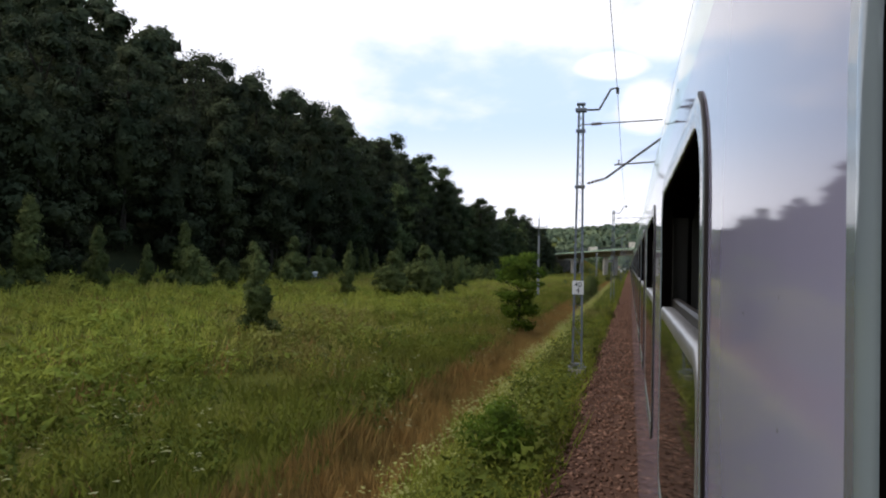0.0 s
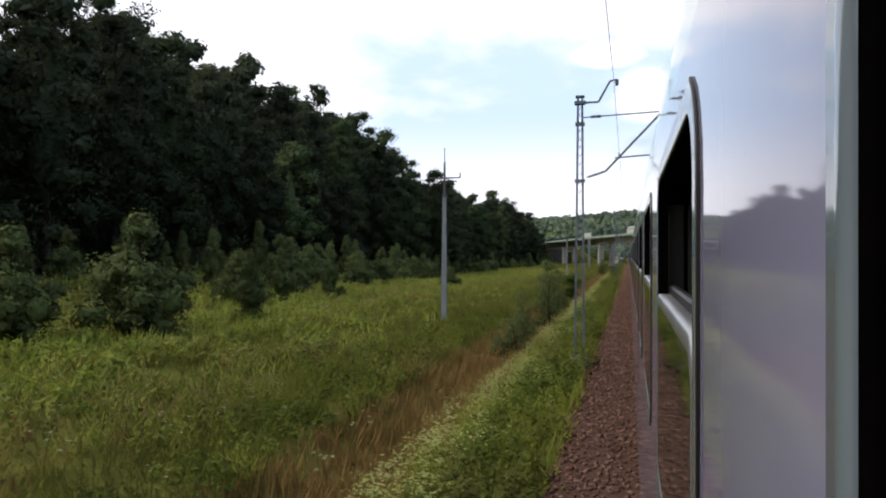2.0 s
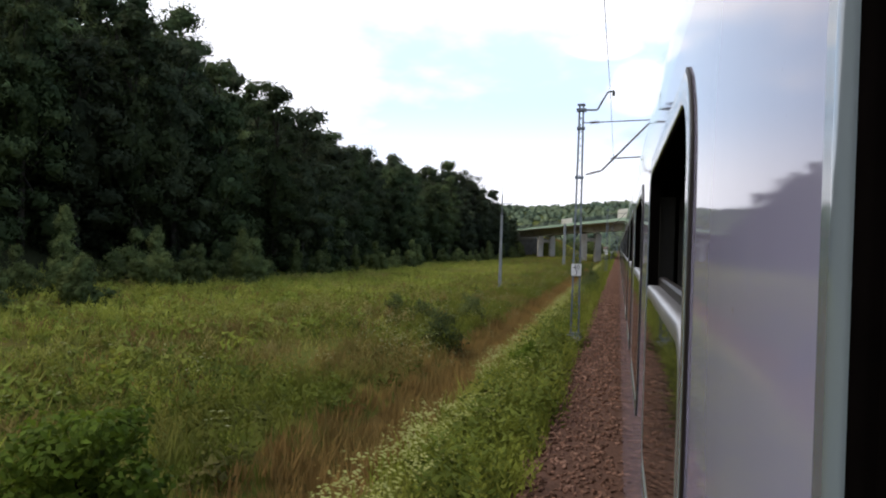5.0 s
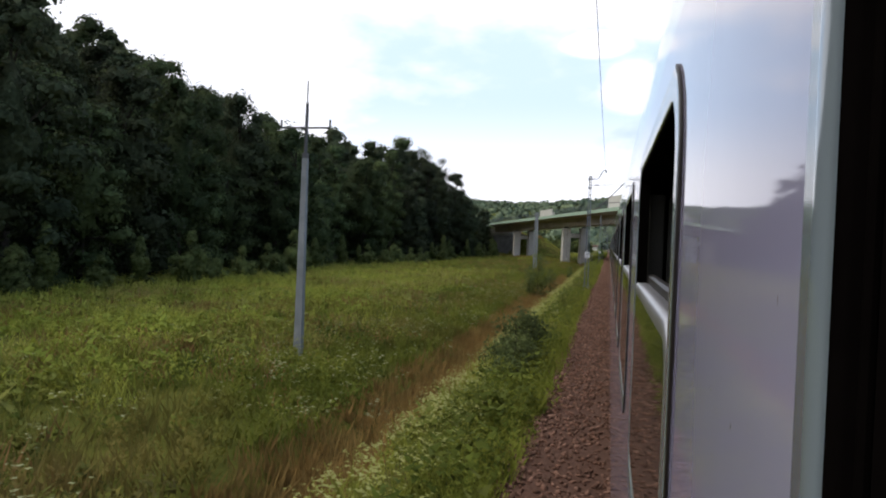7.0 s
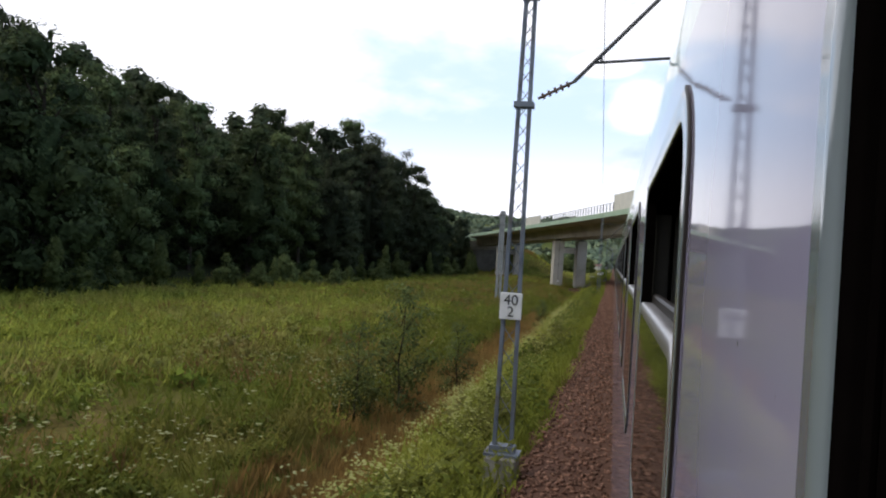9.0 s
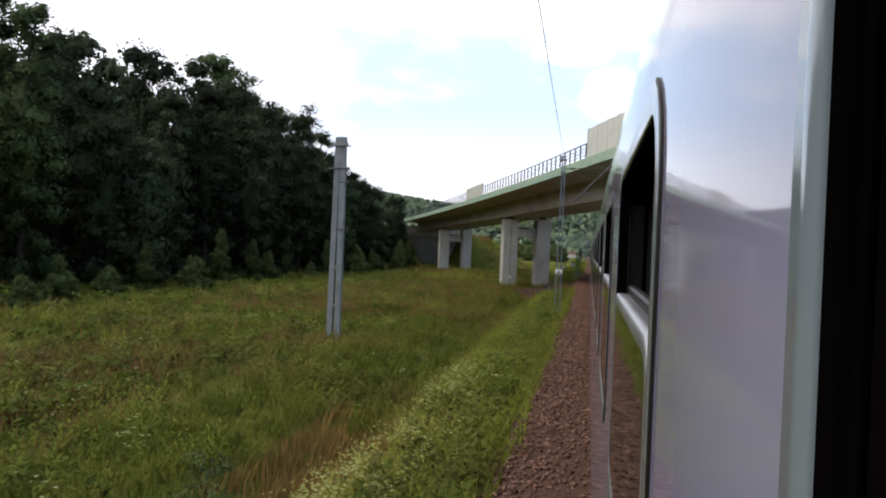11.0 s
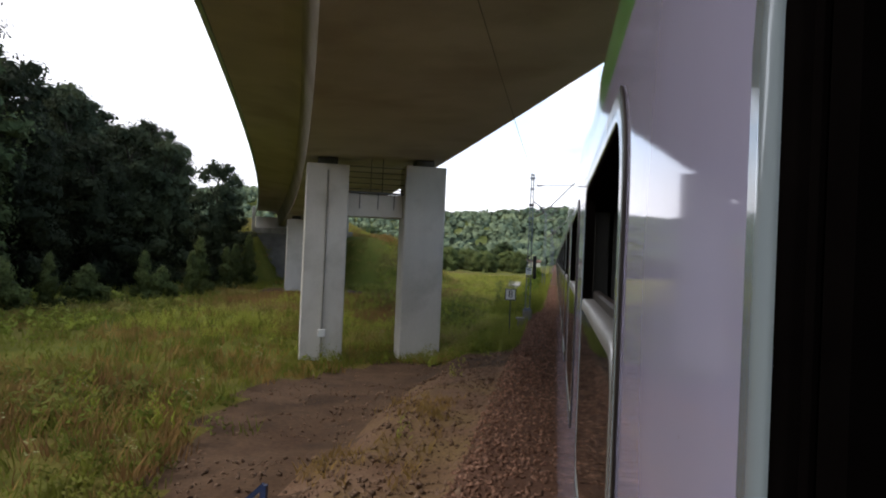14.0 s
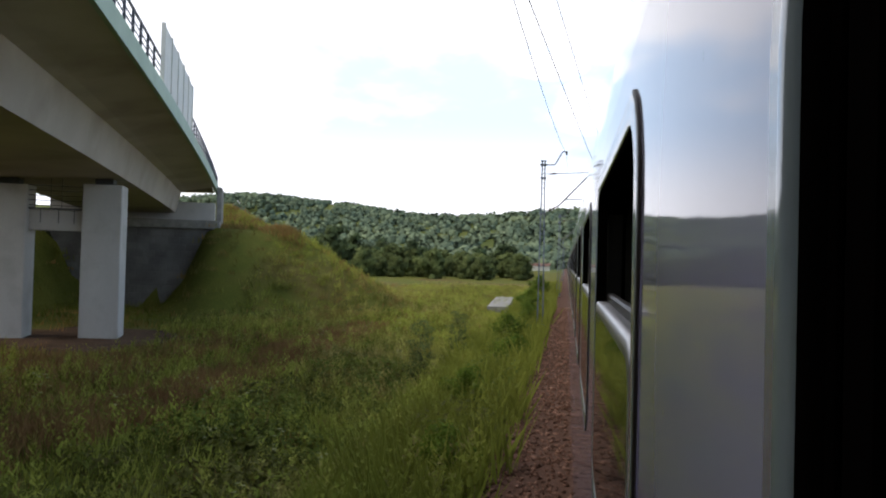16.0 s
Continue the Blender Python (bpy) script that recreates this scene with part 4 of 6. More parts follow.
for yy in (-0.58, 0.58):
    bm = bmesh.new()
    tube(bm, (0, yy - 0.06, 0.3), (0, yy + 0.06, 0.3), 0.3, sides=16)
    part("wheel", bm, M_RUBBER, cart)
bm = bmesh.new()
tube(bm, (0, -0.6, 0.3), (0, 0.6, 0.3), 0.03)
box(bm, -0.1, 0.1, -0.4, 0.4, 0.3, 0.46)
part("axle", bm, M_ARM, cart)
bm = bmesh.new()
bar(bm, (0.8, 0, 0.5), (1.9, 0, 0.35), 0.07)
part("drawbar", bm, M_ARM, cart)
marker = thing("cable_marker", "small grey concrete marker block in the grass", "marker", m=pose(-1.75, 316.5, gz(-1.75, 316.5)))
bm = bmesh.new()
box(bm, -0.14, 0.14, -0.14, 0.14, -0.1, 0.55, 0.03)
box(bm, -0.22, 0.22, -0.22, 0.22, 0.55, 0.66, 0.03)
part("block", bm, M_OLD_CONC, marker)
slab = thing("concrete_slab", "grey concrete slab lying in the grass by the track", "slab", m=pose(-5.9, 386.0, gz(-5.9, 386.0), 0, 0, 3))
bm = bmesh.new()
box(bm, -0.9, 0.9, -8.5, 8.5, -0.3, 0.62, 0.04)
part("plate", bm, M_OLD_CONC, slab)


# ---- the train ----
RING_Y0, RING_Y1, RING_Z0, RING_Z1 = 0.265, 1.640, 2.04, 3.015
STRIPE_Z = 3.085
NEAR, FAR = 0.075, 0.039                     # width of the ring at its two upright sides


def round_rect(y0, y1, z0, z1, r, n=5):
    pts = []
    for cy, cz, a0 in ((y1 - r, z1 - r, 0), (y0 + r, z1 - r, 90), (y0 + r, z0 + r, 180), (y1 - r, z0 + r, 270)):
        for k in range(n + 1):
            a = radians(a0 + 90 * k / n)
            pts.append((cy + r * math.cos(a), cz + r * math.sin(a)))
    return pts


def ring_bm(outer, inner, r_out, r_in, x_front, x_back, round_edge=0.0):
    """A frame between two rounded rectangles (y0, y1, z0, z1), with depth."""
    bm = bmesh.new()
    o, i = round_rect(*outer, r_out), round_rect(*inner, r_in)
    e = round_edge
    mid_o = round_rect(outer[0] + e, outer[1] - e, outer[2] + e, outer[3] - e, max(r_out - e, 0.005)) if e else o
    mid_i = round_rect(inner[0] - e, inner[1] + e, inner[2] - e, inner[3] + e, r_in + e) if e else i
    loops = [[(x_back, *p) for p in o], [(x_front + e, *p) for p in o]]
    if e:
        loops += [[(x_front, *p) for p in mid_o], [(x_front, *p) for p in mid_i]]
    loops += [[(x_front + e, *p) for p in i], [(x_back, *p) for p in i]]
    rows = [[bm.verts.new(c) for c in lp] for lp in loops]
    n = len(o)
    for r0, r1 in zip(rows, rows[1:] + rows[:1]):
        for k in range(n):
            bm.faces.new((r0[k], r0[(k + 1) % n], r1[(k + 1) % n], r1[k]))
    bmesh.ops.recalc_face_normals(bm, faces=bm.faces)
    return bm


def wall_bm(x0, holes=True, length=20.0):
    """The carriage side between floor and cantrail, with its window openings."""
    bm = bmesh.new()
    ya, yb = 0.06, length - 0.06
    cuts = [ya]
    for k in range(10):
        cuts += [2 * k + RING_Y0 + 0.065, 2 * k + RING_Y1 - 0.04]
    cuts.append(yb)
    zs = [0.92, RING_Z0 + 0.045, RING_Z1 - 0.04, STRIPE_Z]
    for k in range(len(cuts) - 1):
        for j in range(3):
            if holes and k % 2 == 1 and j == 1:
                continue
            v = [bm.verts.new((x0, cuts[k + a], zs[j + b])) for a, b in ((0, 0), (1, 0), (1, 1), (0, 1))]
            bm.faces.new(v)
    bmesh.ops.remove_doubles(bm, verts=bm.verts, dist=1e-5)
    return bm


PROFILE = [(0.0, 3.085), (0.0, 3.13), (0.006, 3.20), (0.035, 3.36), (0.075, 3.55), (0.16, 3.74), (0.32, 3.91), (0.6, 4.02), (1.0, 4.08), (1.42, 4.10),
           (1.84, 4.08), (2.24, 4.02), (2.52, 3.91), (2.68, 3.74), (2.765, 3.55), (2.805, 3.36), (2.834, 3.20), (2.84, 3.12)]


def strip_bm(pts, y0, y1):
    bm = bmesh.new()
    a = [bm.verts.new((x, y0, z)) for x, z in pts]
    b = [bm.verts.new((x, y1, z)) for x, z in pts]
    for k in range(len(pts) - 1):
        bm.faces.new((a[k], a[k + 1], b[k + 1], b[k]))
    return bm


def carriage(y):
    t = thing("railway_carriage", "grey-lavender passenger carriage with a green cantrail stripe and half-open windows", "train carriage", "carriages of the train", m=pose(0, y, 0))
    part("side_wall", wall_bm(0.0), M_BODY, t, "glossy grey-lavender side wall")
    part("side_wall", wall_bm(2.84), M_BODY, t)
    part("stripe", strip_bm(PROFILE[:4], 0.06, 19.94), M_GREEN, t, "green painted stripe", True)
    part("roof", strip_bm(PROFILE[3:], 0.06, 19.94), M_ROOF, t, "grey curved roof", True)
    bm = bmesh.new()
    box(bm, 0.1, 2.74, 0.06, 19.94, 0.86, 0.95)
    for k in (3.2, 16.8):
        box(bm, 0.35, 2.49, k - 1.3, k + 1.3, 0.35, 0.7, 0.05)
    box(bm, 0.3, 2.5, 6.5, 13.0, 0.45, 0.86, 0.05)
    part("underframe", bm, M_UNDER, t, "dark underframe with equipment boxes")
    for k in (2.0, 4.4, 15.6, 18.0):
        for x in (0.67, 2.17):
            bm = bmesh.new()
            tube(bm, (x - 0.06, k, 0.46), (x + 0.06, k, 0.46), 0.458, sides=20)
            part("wheel", bm, M_UNDER, t)
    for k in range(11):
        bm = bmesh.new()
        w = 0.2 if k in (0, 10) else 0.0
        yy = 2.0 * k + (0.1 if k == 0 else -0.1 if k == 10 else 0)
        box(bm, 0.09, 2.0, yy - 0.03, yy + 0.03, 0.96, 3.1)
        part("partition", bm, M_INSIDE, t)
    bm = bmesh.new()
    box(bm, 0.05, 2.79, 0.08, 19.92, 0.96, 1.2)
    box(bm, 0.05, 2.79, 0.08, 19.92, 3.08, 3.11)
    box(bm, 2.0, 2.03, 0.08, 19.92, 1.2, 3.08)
    part("compartment_lining", bm, M_INSIDE, t, "compartment lining coloured near black for the shade inside")
    for yy in (0.04, 19.96):
        bm = bmesh.new()
        box(bm, 0.03, 2.81, yy - 0.02, yy + 0.02, 0.9, 3.3)
        box(bm, 0.4, 2.44, yy - 0.02, yy + 0.02, 3.3, 3.9)
        part("end_wall", bm, M_UNDER, t)
    bm = bmesh.new()
    box(bm, 0.75, 2.1, -0.02, 0.02, 1.0, 3.3)
    part("gangway", bm, M_RUBBER, t, "black rubber gangway")
    proto = None
    for k in range(10):
        if proto is None:
            ring = part("window", ring_bm((RING_Y0, RING_Y1, RING_Z0, RING_Z1), (RING_Y0 + NEAR, RING_Y1 - FAR, RING_Z0 + 0.05, RING_Z1 - 0.045), 0.17, 0.12, -0.003, 0.03, 0.002), M_RING, t, "half-open carriage window in a pale metal ring", True)
            q = [("gasket", ring_bm((RING_Y0 - 0.012, RING_Y1 + 0.0015, RING_Z0 - 0.006, RING_Z1 + 0.004), (RING_Y0 + 0.008, RING_Y1 + 0.0003, RING_Z0 - 0.0005, RING_Z1 + 0.0005), 0.178, 0.168, -0.0042, 0.002, 0.0005), M_RUBBER, "black rubber gasket"),
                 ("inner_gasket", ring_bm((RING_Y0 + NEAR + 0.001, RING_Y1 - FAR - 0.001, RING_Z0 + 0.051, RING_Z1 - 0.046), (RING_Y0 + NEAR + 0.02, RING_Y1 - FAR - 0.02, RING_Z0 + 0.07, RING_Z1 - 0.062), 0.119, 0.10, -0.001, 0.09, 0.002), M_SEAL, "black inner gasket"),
                 ("sash_frame", ring_bm((RING_Y0 + NEAR + 0.004, RING_Y1 - FAR - 0.012, RING_Z0 + 0.056, 2.635), (RING_Y0 + NEAR + 0.03, RING_Y1 - FAR - 0.02, RING_Z0 + 0.08, 2.6), 0.08, 0.06, -0.003, 0.035, 0.004), M_ALU, "bright aluminium sash frame")]
            for v in q[0][1].verts:                      # the gasket sinks behind the ring at its far side
                if v.co.y > RING_Y1 - 0.06 or (v.co.z > RING_Z1 - 0.03 and v.co.y > RING_Y0 + 0.14):
                    v.co.x += 0.008
            for nm, bm, mt, lb in q:
                part(nm, bm, mt, ring, lb, True)
            bm = bmesh.new()
            box(bm, -0.0022, 0.004, RING_Y0 + 0.1, RING_Y1 - 0.056, RING_Z0 + 0.075, 2.605)
            part("pane", bm, M_SASH, ring, "dark reflecting lower pane")
            bm = bmesh.new()
            box(bm, 0.022, 0.06, RING_Y0 + 0.09, RING_Y1 - 0.09, 2.58, 2.61)
            box(bm, 0.03, 0.055, RING_Y0 + 0.09, RING_Y1 - 0.09, 2.61, 2.66, 0.006)
            part("lowered_sash", bm, M_RUBBER, ring, "dark lowered upper sash")
            # Added slat hides the jamb panel at the nearest window; second box, a bead.
            bm = bmesh.new()
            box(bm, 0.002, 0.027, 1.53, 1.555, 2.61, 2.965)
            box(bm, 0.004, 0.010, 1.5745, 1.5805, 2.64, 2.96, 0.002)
            part("guide_rail", bm, M_SEAL, ring, "added black slat that hides the jamb panel, with a thin bead")
            for x0, x1 in ((0.028, 0.075), (0.086, 0.118)):
                bm = bmesh.new()
                box(bm, x0, x1, 1.566, 1.60, 2.61, 2.975, 0.003)
                part("jamb_panel", bm, M_JAMB, ring, "grey panel lining the window's edge")
            bm = bmesh.new()
            box(bm, 0.02, 0.05, RING_Y0 + 0.13, RING_Y0 + 0.19, 2.655, 2.69, 0.008)
            part("handle", bm, M_ALU, ring, "small bright catch")
            proto = ring
        else:
            for o in (proto, *proto.children):
                c = o.copy()
                scene.collection.objects.link(c)
                if o is proto:
                    top_copy = c
                    c.parent = t
                    c.matrix_basis = pose(0, 2.0 * k, 0)
                else:
                    c.parent = top_copy
    return t


coach = carriage(6.715)
for k in range(-2, 24):
    if k:
        copy_thing(coach, pose(0, 6.715 + 20 * k, 0))


# ---- trees ----


def ball(cuts=2):
    """A coarse round core made of quads."""
    vid, verts, faces = {}, [], []
    for ax in range(3):
        for sg in (-1, 1):
            for i in range(cuts):
                for j in range(cuts):
                    q = []
                    for di, dj in ((0, 0), (1, 0), (1, 1), (0, 1)):
                        c = [0, 0, 0]
                        c[ax], c[(ax + 1) % 3], c[(ax + 2) % 3] = sg * cuts, 2 * (i + di) - cuts, 2 * (j + dj) - cuts
                        c = tuple(c)
                        if c not in vid:
                            vid[c] = len(verts)
                            v = np.tan(np.array(c, float) / cuts * math.pi / 4)
                            verts.append(v / np.linalg.norm(v))
                        q.append(vid[c])
                    faces.append(q if sg > 0 else q[::-1])
    return np.array(verts), np.array(faces)


BALL_V, BALL_F = ball()


def crown(rng, lobes, leaves, leaf, core=0.72):
    """A crown of leafy lobes (x, y, z, rx, rz): many small bent leaves round dark cores."""
    V, F, N, base = [], [], [], 0
    mid = np.mean([lb[:3] for lb in lobes], 0)
    area = np.array([r[3] * r[3] + r[3] * r[4] for r in lobes])
    for first, (lb, n) in enumerate(zip(lobes, (leaves * area / area.sum()).astype(int))):
        c, r = np.array(lb[:3]), np.array([lb[3], lb[3], lb[4]])
        if core:
            bv = BALL_V * r * core * (1.2 if first == 0 else 1.0) * rng.uniform(0.55, 1.25, (len(BALL_V), 1)) + c
            V.append(bv)
            N.append(BALL_V)
            F.append(BALL_F + base)
            base += len(bv)
        # a quarter of the leaves are broad sprays that close the lobe from within
        inner = n // 4 if core else 0
        d = rng.normal(0, 1, (n, 3))
        d /= np.linalg.norm(d, axis=1)[:, None]
        deep = rng.uniform(0.66 if core else 0.3, 1.12, (n, 1)) ** (1.0 if core else 0.7)
        deep[:inner] = rng.uniform(0.4, 0.82, (inner, 1))
        p = c + d * r * deep
        nrm = d + rng.normal(0, 0.38, (n, 3)) + np.array([0, 0, 0.3])
        nrm /= np.linalg.norm(nrm, axis=1)[:, None]
        u = np.cross(nrm, rng.normal(0, 1, (n, 3)))
        u /= np.linalg.norm(u, axis=1)[:, None] + 1e-9
        w = np.cross(nrm, u)
        sz = leaf * rng.uniform(0.6, 1.4, (n, 1))
        sz[:inner] *= 2.3
        q = np.stack([p - u * sz, p - w * sz * 0.55 + nrm * sz * 0.15, p + u * sz * 1.1 - nrm * sz * 0.2, p + w * sz * 0.55 + nrm * sz * 0.15], 1)
        V.append(q.reshape(-1, 3))
        out = p - mid
        out /= np.linalg.norm(out, axis=1)[:, None] + 1e-9
        out = 0.55 * d + 0.75 * out + np.array([0, 0, 0.32])
        out /= np.linalg.norm(out, axis=1)[:, None]
        N.append(np.repeat(out, 4, 0))
        F.append(np.arange(4 * n).reshape(n, 4) + base)
        base += 4 * n
    return np.concatenate(V), np.concatenate(F), np.concatenate(N)


def lobes_for(rng, h, r, foot, n):
    out = []
    for k in range(n):
        f = (k + rng.random()) / n
        z = foot + (h - foot) * f
        reach = r * math.sqrt(max(0.05, 1 - (1.55 * f - 0.62) ** 2)) * rng.uniform(0.42, 0.70)
        a = k * 2.4 + rng.uniform(-0.5, 0.5)
        rr = r * rng.uniform(0.32, 0.54) * (1.0 - 0.2 * f)
        out.append((math.cos(a) * reach, math.sin(a) * reach, z - rr * 0.5, rr, rr * rng.uniform(0.55, 0.85)))
    out.append((rng.uniform(-0.2, 0.2) * r, rng.uniform(-0.2, 0.2) * r, h - 0.3 * r, r * 0.42, r * 0.34))
    out.insert(0, (0, 0, foot + 0.45 * (h - foot), r * 0.55, (h - foot) * 0.42))
    return out


def tier_lobes(rng, tiers):
    """Flat leafy sprays in tiers (height, reach, count, size)."""
    out = []
    for z, reach, n, size in tiers:
        for k in range(n):
            a = k * math.tau / n + rng.uniform(-0.4, 0.4)
            d = reach * rng.uniform(0.35, 1.0)
            out.append((math.cos(a) * d, math.sin(a) * d, z + rng.uniform(-0.38, 0.38), size * rng.uniform(0.65, 1.3), size * rng.uniform(0.4, 0.7)))
    return out


def shrub_lobes(rng, h, r, full):
    """Lobes of a shrub leafy to the ground: full near 1 tapers to a point, larger stays round."""
    out = []
    for k in range(46):
        f = rng.random() ** 1.25
        wide = r * (1 - f ** full)
        a, d = k * 2.4 + rng.uniform(-0.4, 0.4), wide * rng.uniform(0.15, 0.85)
        size = (0.2 * r + 0.16 * wide) * rng.uniform(0.7, 1.2)
        out.append((math.cos(a) * d, math.sin(a) * d, h * f * 0.88 + 0.15, size, size * rng.uniform(0.7, 1.2)))
    out.append((0.05 * r, 0, h * 0.88, 0.2 * r, 0.08 * h))
    out.insert(0, (0, 0, 0.36 * h, 0.55 * r, 0.36 * h))
    return out


def trunk_bm(h, r, lobes, rng):
    bm = bmesh.new()
    prev = Vector((0, 0, -0.6))
    for k in range(1, 5):
        f = k / 4
        p = Vector((rng.uniform(-0.15, 0.15) * f, rng.uniform(-0.15, 0.15) * f, h * 0.8 * f))
        tube(bm, prev, p, r * (1.15 - 0.85 * (k - 1) / 4), r * (1.15 - 0.85 * f), sides=7)
        prev = p
    for lb in lobes[:-1:2]:
        z0 = max(0.25 * h, lb[2] - 0.18 * h)
        tube(bm, (0, 0, z0), lb[:3], r * 0.38, r * 0.1, sides=5)
    return bm


def tree_kind(name, label, category, group, seed, h, r, foot, n, leaves, leaf, material, trunk_r, core=0, tiers=None, full=0):
    rng = np.random.default_rng(seed)
    lobes = tier_lobes(rng, tiers) if tiers else shrub_lobes(rng, h, r, full) if full else lobes_for(rng, h, r, foot, n)
    v, f, puff = crown(rng, lobes, leaves, leaf, core)
    t = thing(name, label, category, group)
    part("trunk", trunk_bm(h, trunk_r, lobes, rng), M_BARK, t, "", True)
    c = new("crown", raw_mesh("crown", v, f, material, puff=puff))
    c.parent = t
    return t


def plant(kinds, places, rng, lo=0.85, hi=1.15, sink=0.1):
    """Puts each kind at its places; the first place takes the model itself."""
    used = set()
    for x, y, k, s in places:
        t = kinds[k]
        s = s or rng.uniform(lo, hi)
        m = pose(x, y, gz(x, y) - sink, 0, 0, rng.uniform(0, 360))
        if k in used:
            o = copy_thing(t, m)
        else:
            o, _ = t, used.add(k)
            o.matrix_basis = m
        o.scale = (s, s, s * rng.uniform(0.93, 1.07))


rng = np.random.default_rng(7)
DIMS = [(20, 4.2, 1.2, 27, 6600, 0.14), (17, 4.5, 0.8, 26, 6400, 0.14), (22, 3.7, 1.6, 28, 6600, 0.14), (15, 4.3, 0.6, 24, 6000, 0.14), (19, 3.2, 0.9, 28, 5800, 0.135)]
forest = [tree_kind("forest_tree", "tall dark green broadleaf tree at the forest edge", "tree", "trees of the forest", 20 + k, *d, M_LEAF, 0.26, 0.5) for k, d in enumerate(DIMS)]
# Same trees again in the lightened leaf colour, standing in for sunlight.
lightened_forest = [tree_kind("broadleaf_tree", "tall broadleaf tree of the forest with leaves lightened to paint in sunlight", "tree", "trees of the forest", 120 + k, *d, M_LEAF_MID, 0.26, 0.5) for k, d in enumerate(DIMS)]
places = []
for row, (u, step) in enumerate(((38.5, 5.8), (44.5, 6.4), (51.5, 7.6))):
    y = 8 + row * 2.0
    while y < 366 - row * 2:
        uu = u + (2.0 * math.sin(y / 17.0) + 1.5 * math.sin(y / 7.3 + row)) + rng.uniform(-1.2, 1.2)
        if y < 120:
            uu += 2.5
        places.append((-uu, y + rng.uniform(-1.5, 1.5), int(rng.integers(0, 5)) if row else int(rng.choice([0, 1, 1, 3, 3, 4])), None if y < 338 else rng.uniform(0.62, 0.74)))
        y += step * rng.uniform(0.8, 1.25)
for k in range(26):
    x, y = -rng.uniform(40, 66), rng.uniform(356, 388)
    if np.min(np.hypot(ROAD[:, 0] - x, ROAD[:, 1] - y)) > 15:
        places.append((x, y, 1, None))
# how high the canopy reaches, by distance from the track and along it
CANOPY_Y = [40, 70, 100, 130, 160, 190, 220, 250, 280, 310, 340, 370]
CANOPY_U = [39, 45, 52, 62, 80, 100]
CANOPY = [[23.0, 19.6, 21.5, 21.5, 20.2, 16.5, 15.3, 16.0, 17.0, 18.6, 13.8, 11.6],
          [24.8, 23.3, 25.7, 25.3, 24.5, 20.7, 17.4, 17.0, 20.5, 22.4, 18.0, 14.0],
          [30.5, 28.4, 28.5, 28.6, 31.8, 26.5, 20.4, 20.0, 22.0, 25.4, 22.5, 14.5],
          [35.8, 33.5, 29.3, 34.9, 34.6, 32.3, 28.0, 24.0, 23.0, 26.5, 26.0, 20.0],
          [44.0, 43.2, 42.0, 41.4, 45.4, 41.0, 36.6, 29.0, 28.0, 28.6, 29.0, 28.0],
          [50.2, 49.4, 48.2, 44.7, 48.7, 52.2, 47.7, 44.0, 34.0, 33.7, 33.0, 34.0]]


def canopy(x, y):
    return float(np.interp(y, (60, 78, 102, 118, 142, 165), (0.95, 1.05, 1.04, 0.95, 0.98, 1.05))) * float(np.interp(-x, CANOPY_U, [np.interp(y, CANOPY_Y, row) for row in CANOPY]))


KIND_H = [20, 17, 22, 15, 19]
sized = []
for x, y, k, s in places:
    want = (canopy(x, y) - gz(x, y)) * float(rng.choice([rng.uniform(0.62, 0.85), rng.uniform(0.9, 1.06)])) if y < 335 else (canopy(x, y) - gz(x, y)) * rng.uniform(0.8, 0.98)
    k = min(range(5), key=lambda q: abs(KIND_H[q] - want * rng.uniform(0.85, 1.15)))
    sized.append((x, y, k, min(1.55, max(0.5, want / KIND_H[k]))))
# Split by place along the line: plain dark leaves here, sun-lightened ones elsewhere.
dark_leaved = [p for p in sized if (p[1] < 150 and rng.random() < (1.0 if p[1] < 95 else 0.6)) or p[1] > 328 or rng.random() < (0.2 if p[1] < 265 else 0.85)]
plant(forest, dark_leaved, rng)
plant(lightened_forest, [p for p in sized if p not in dark_leaved], rng)

airy = [tree_kind("airy_tree", "slender tree with a thin lacy crown above the forest", "tree", "thin-crowned trees of the forest", 40 + k, *dims)
        for k, dims in enumerate([(24, 3.0, 9.0, 26, 1900, 0.17, M_LEAF, 0.17, 0), (21, 2.4, 6.0, 24, 1500, 0.16, M_LEAF, 0.15, 0)])]
spots = []
for x, y, k in ((-46, 71, 0), (-45, 79.5, 1), (-46.5, 92, 0), (-45, 66, 1), (-44.5, 98, 1), (-42, 290.5, 1), (-41.5, 298.5, 0), (-44.5, 303, 1), (-43, 314, 0), (-46, 322, 1), (-46, 132, 0), (-45, 268, 1), (-44, 312, 1), (-47, 226, 0)):
    spots.append((x, y, k, min(1.4, (canopy(x, y) + 0.8 - gz(x, y)) / (24, 21)[k])))
for x, y, k, top in ((-44.6, 306.5, 0, 24.0), (-46, 310, 1, 23.0), (-44.8, 327.0, 0, 23.6), (-46.4, 324.5, 1, 22.0)):
    spots.append((x, y, k, (top - gz(x, y)) / (24, 21)[k]))
plant(airy, spots, rng)

# the wood on the slope behind, past counting
first_kind = crown(np.random.default_rng(3), lobes_for(np.random.default_rng(3), 17, 4.6, 2.0, 12), 850, 0.36, 0.55)
other_kind = crown(np.random.default_rng(4), lobes_for(np.random.default_rng(4), 19, 4.2, 3.0, 12), 850, 0.36, 0.55)
pts = np.array([(-rng.uniform(57, 112), rng.uniform(0, 368)) for k in range(270)])
pos = np.column_stack([pts, ground(pts[:, 0], pts[:, 1]) - 0.5])
grow = np.clip([(canopy(p[0], p[1]) - p[2]) * rng.uniform(0.74, 1.04) / 18.5 for p in pos], 0.5, 1.5)
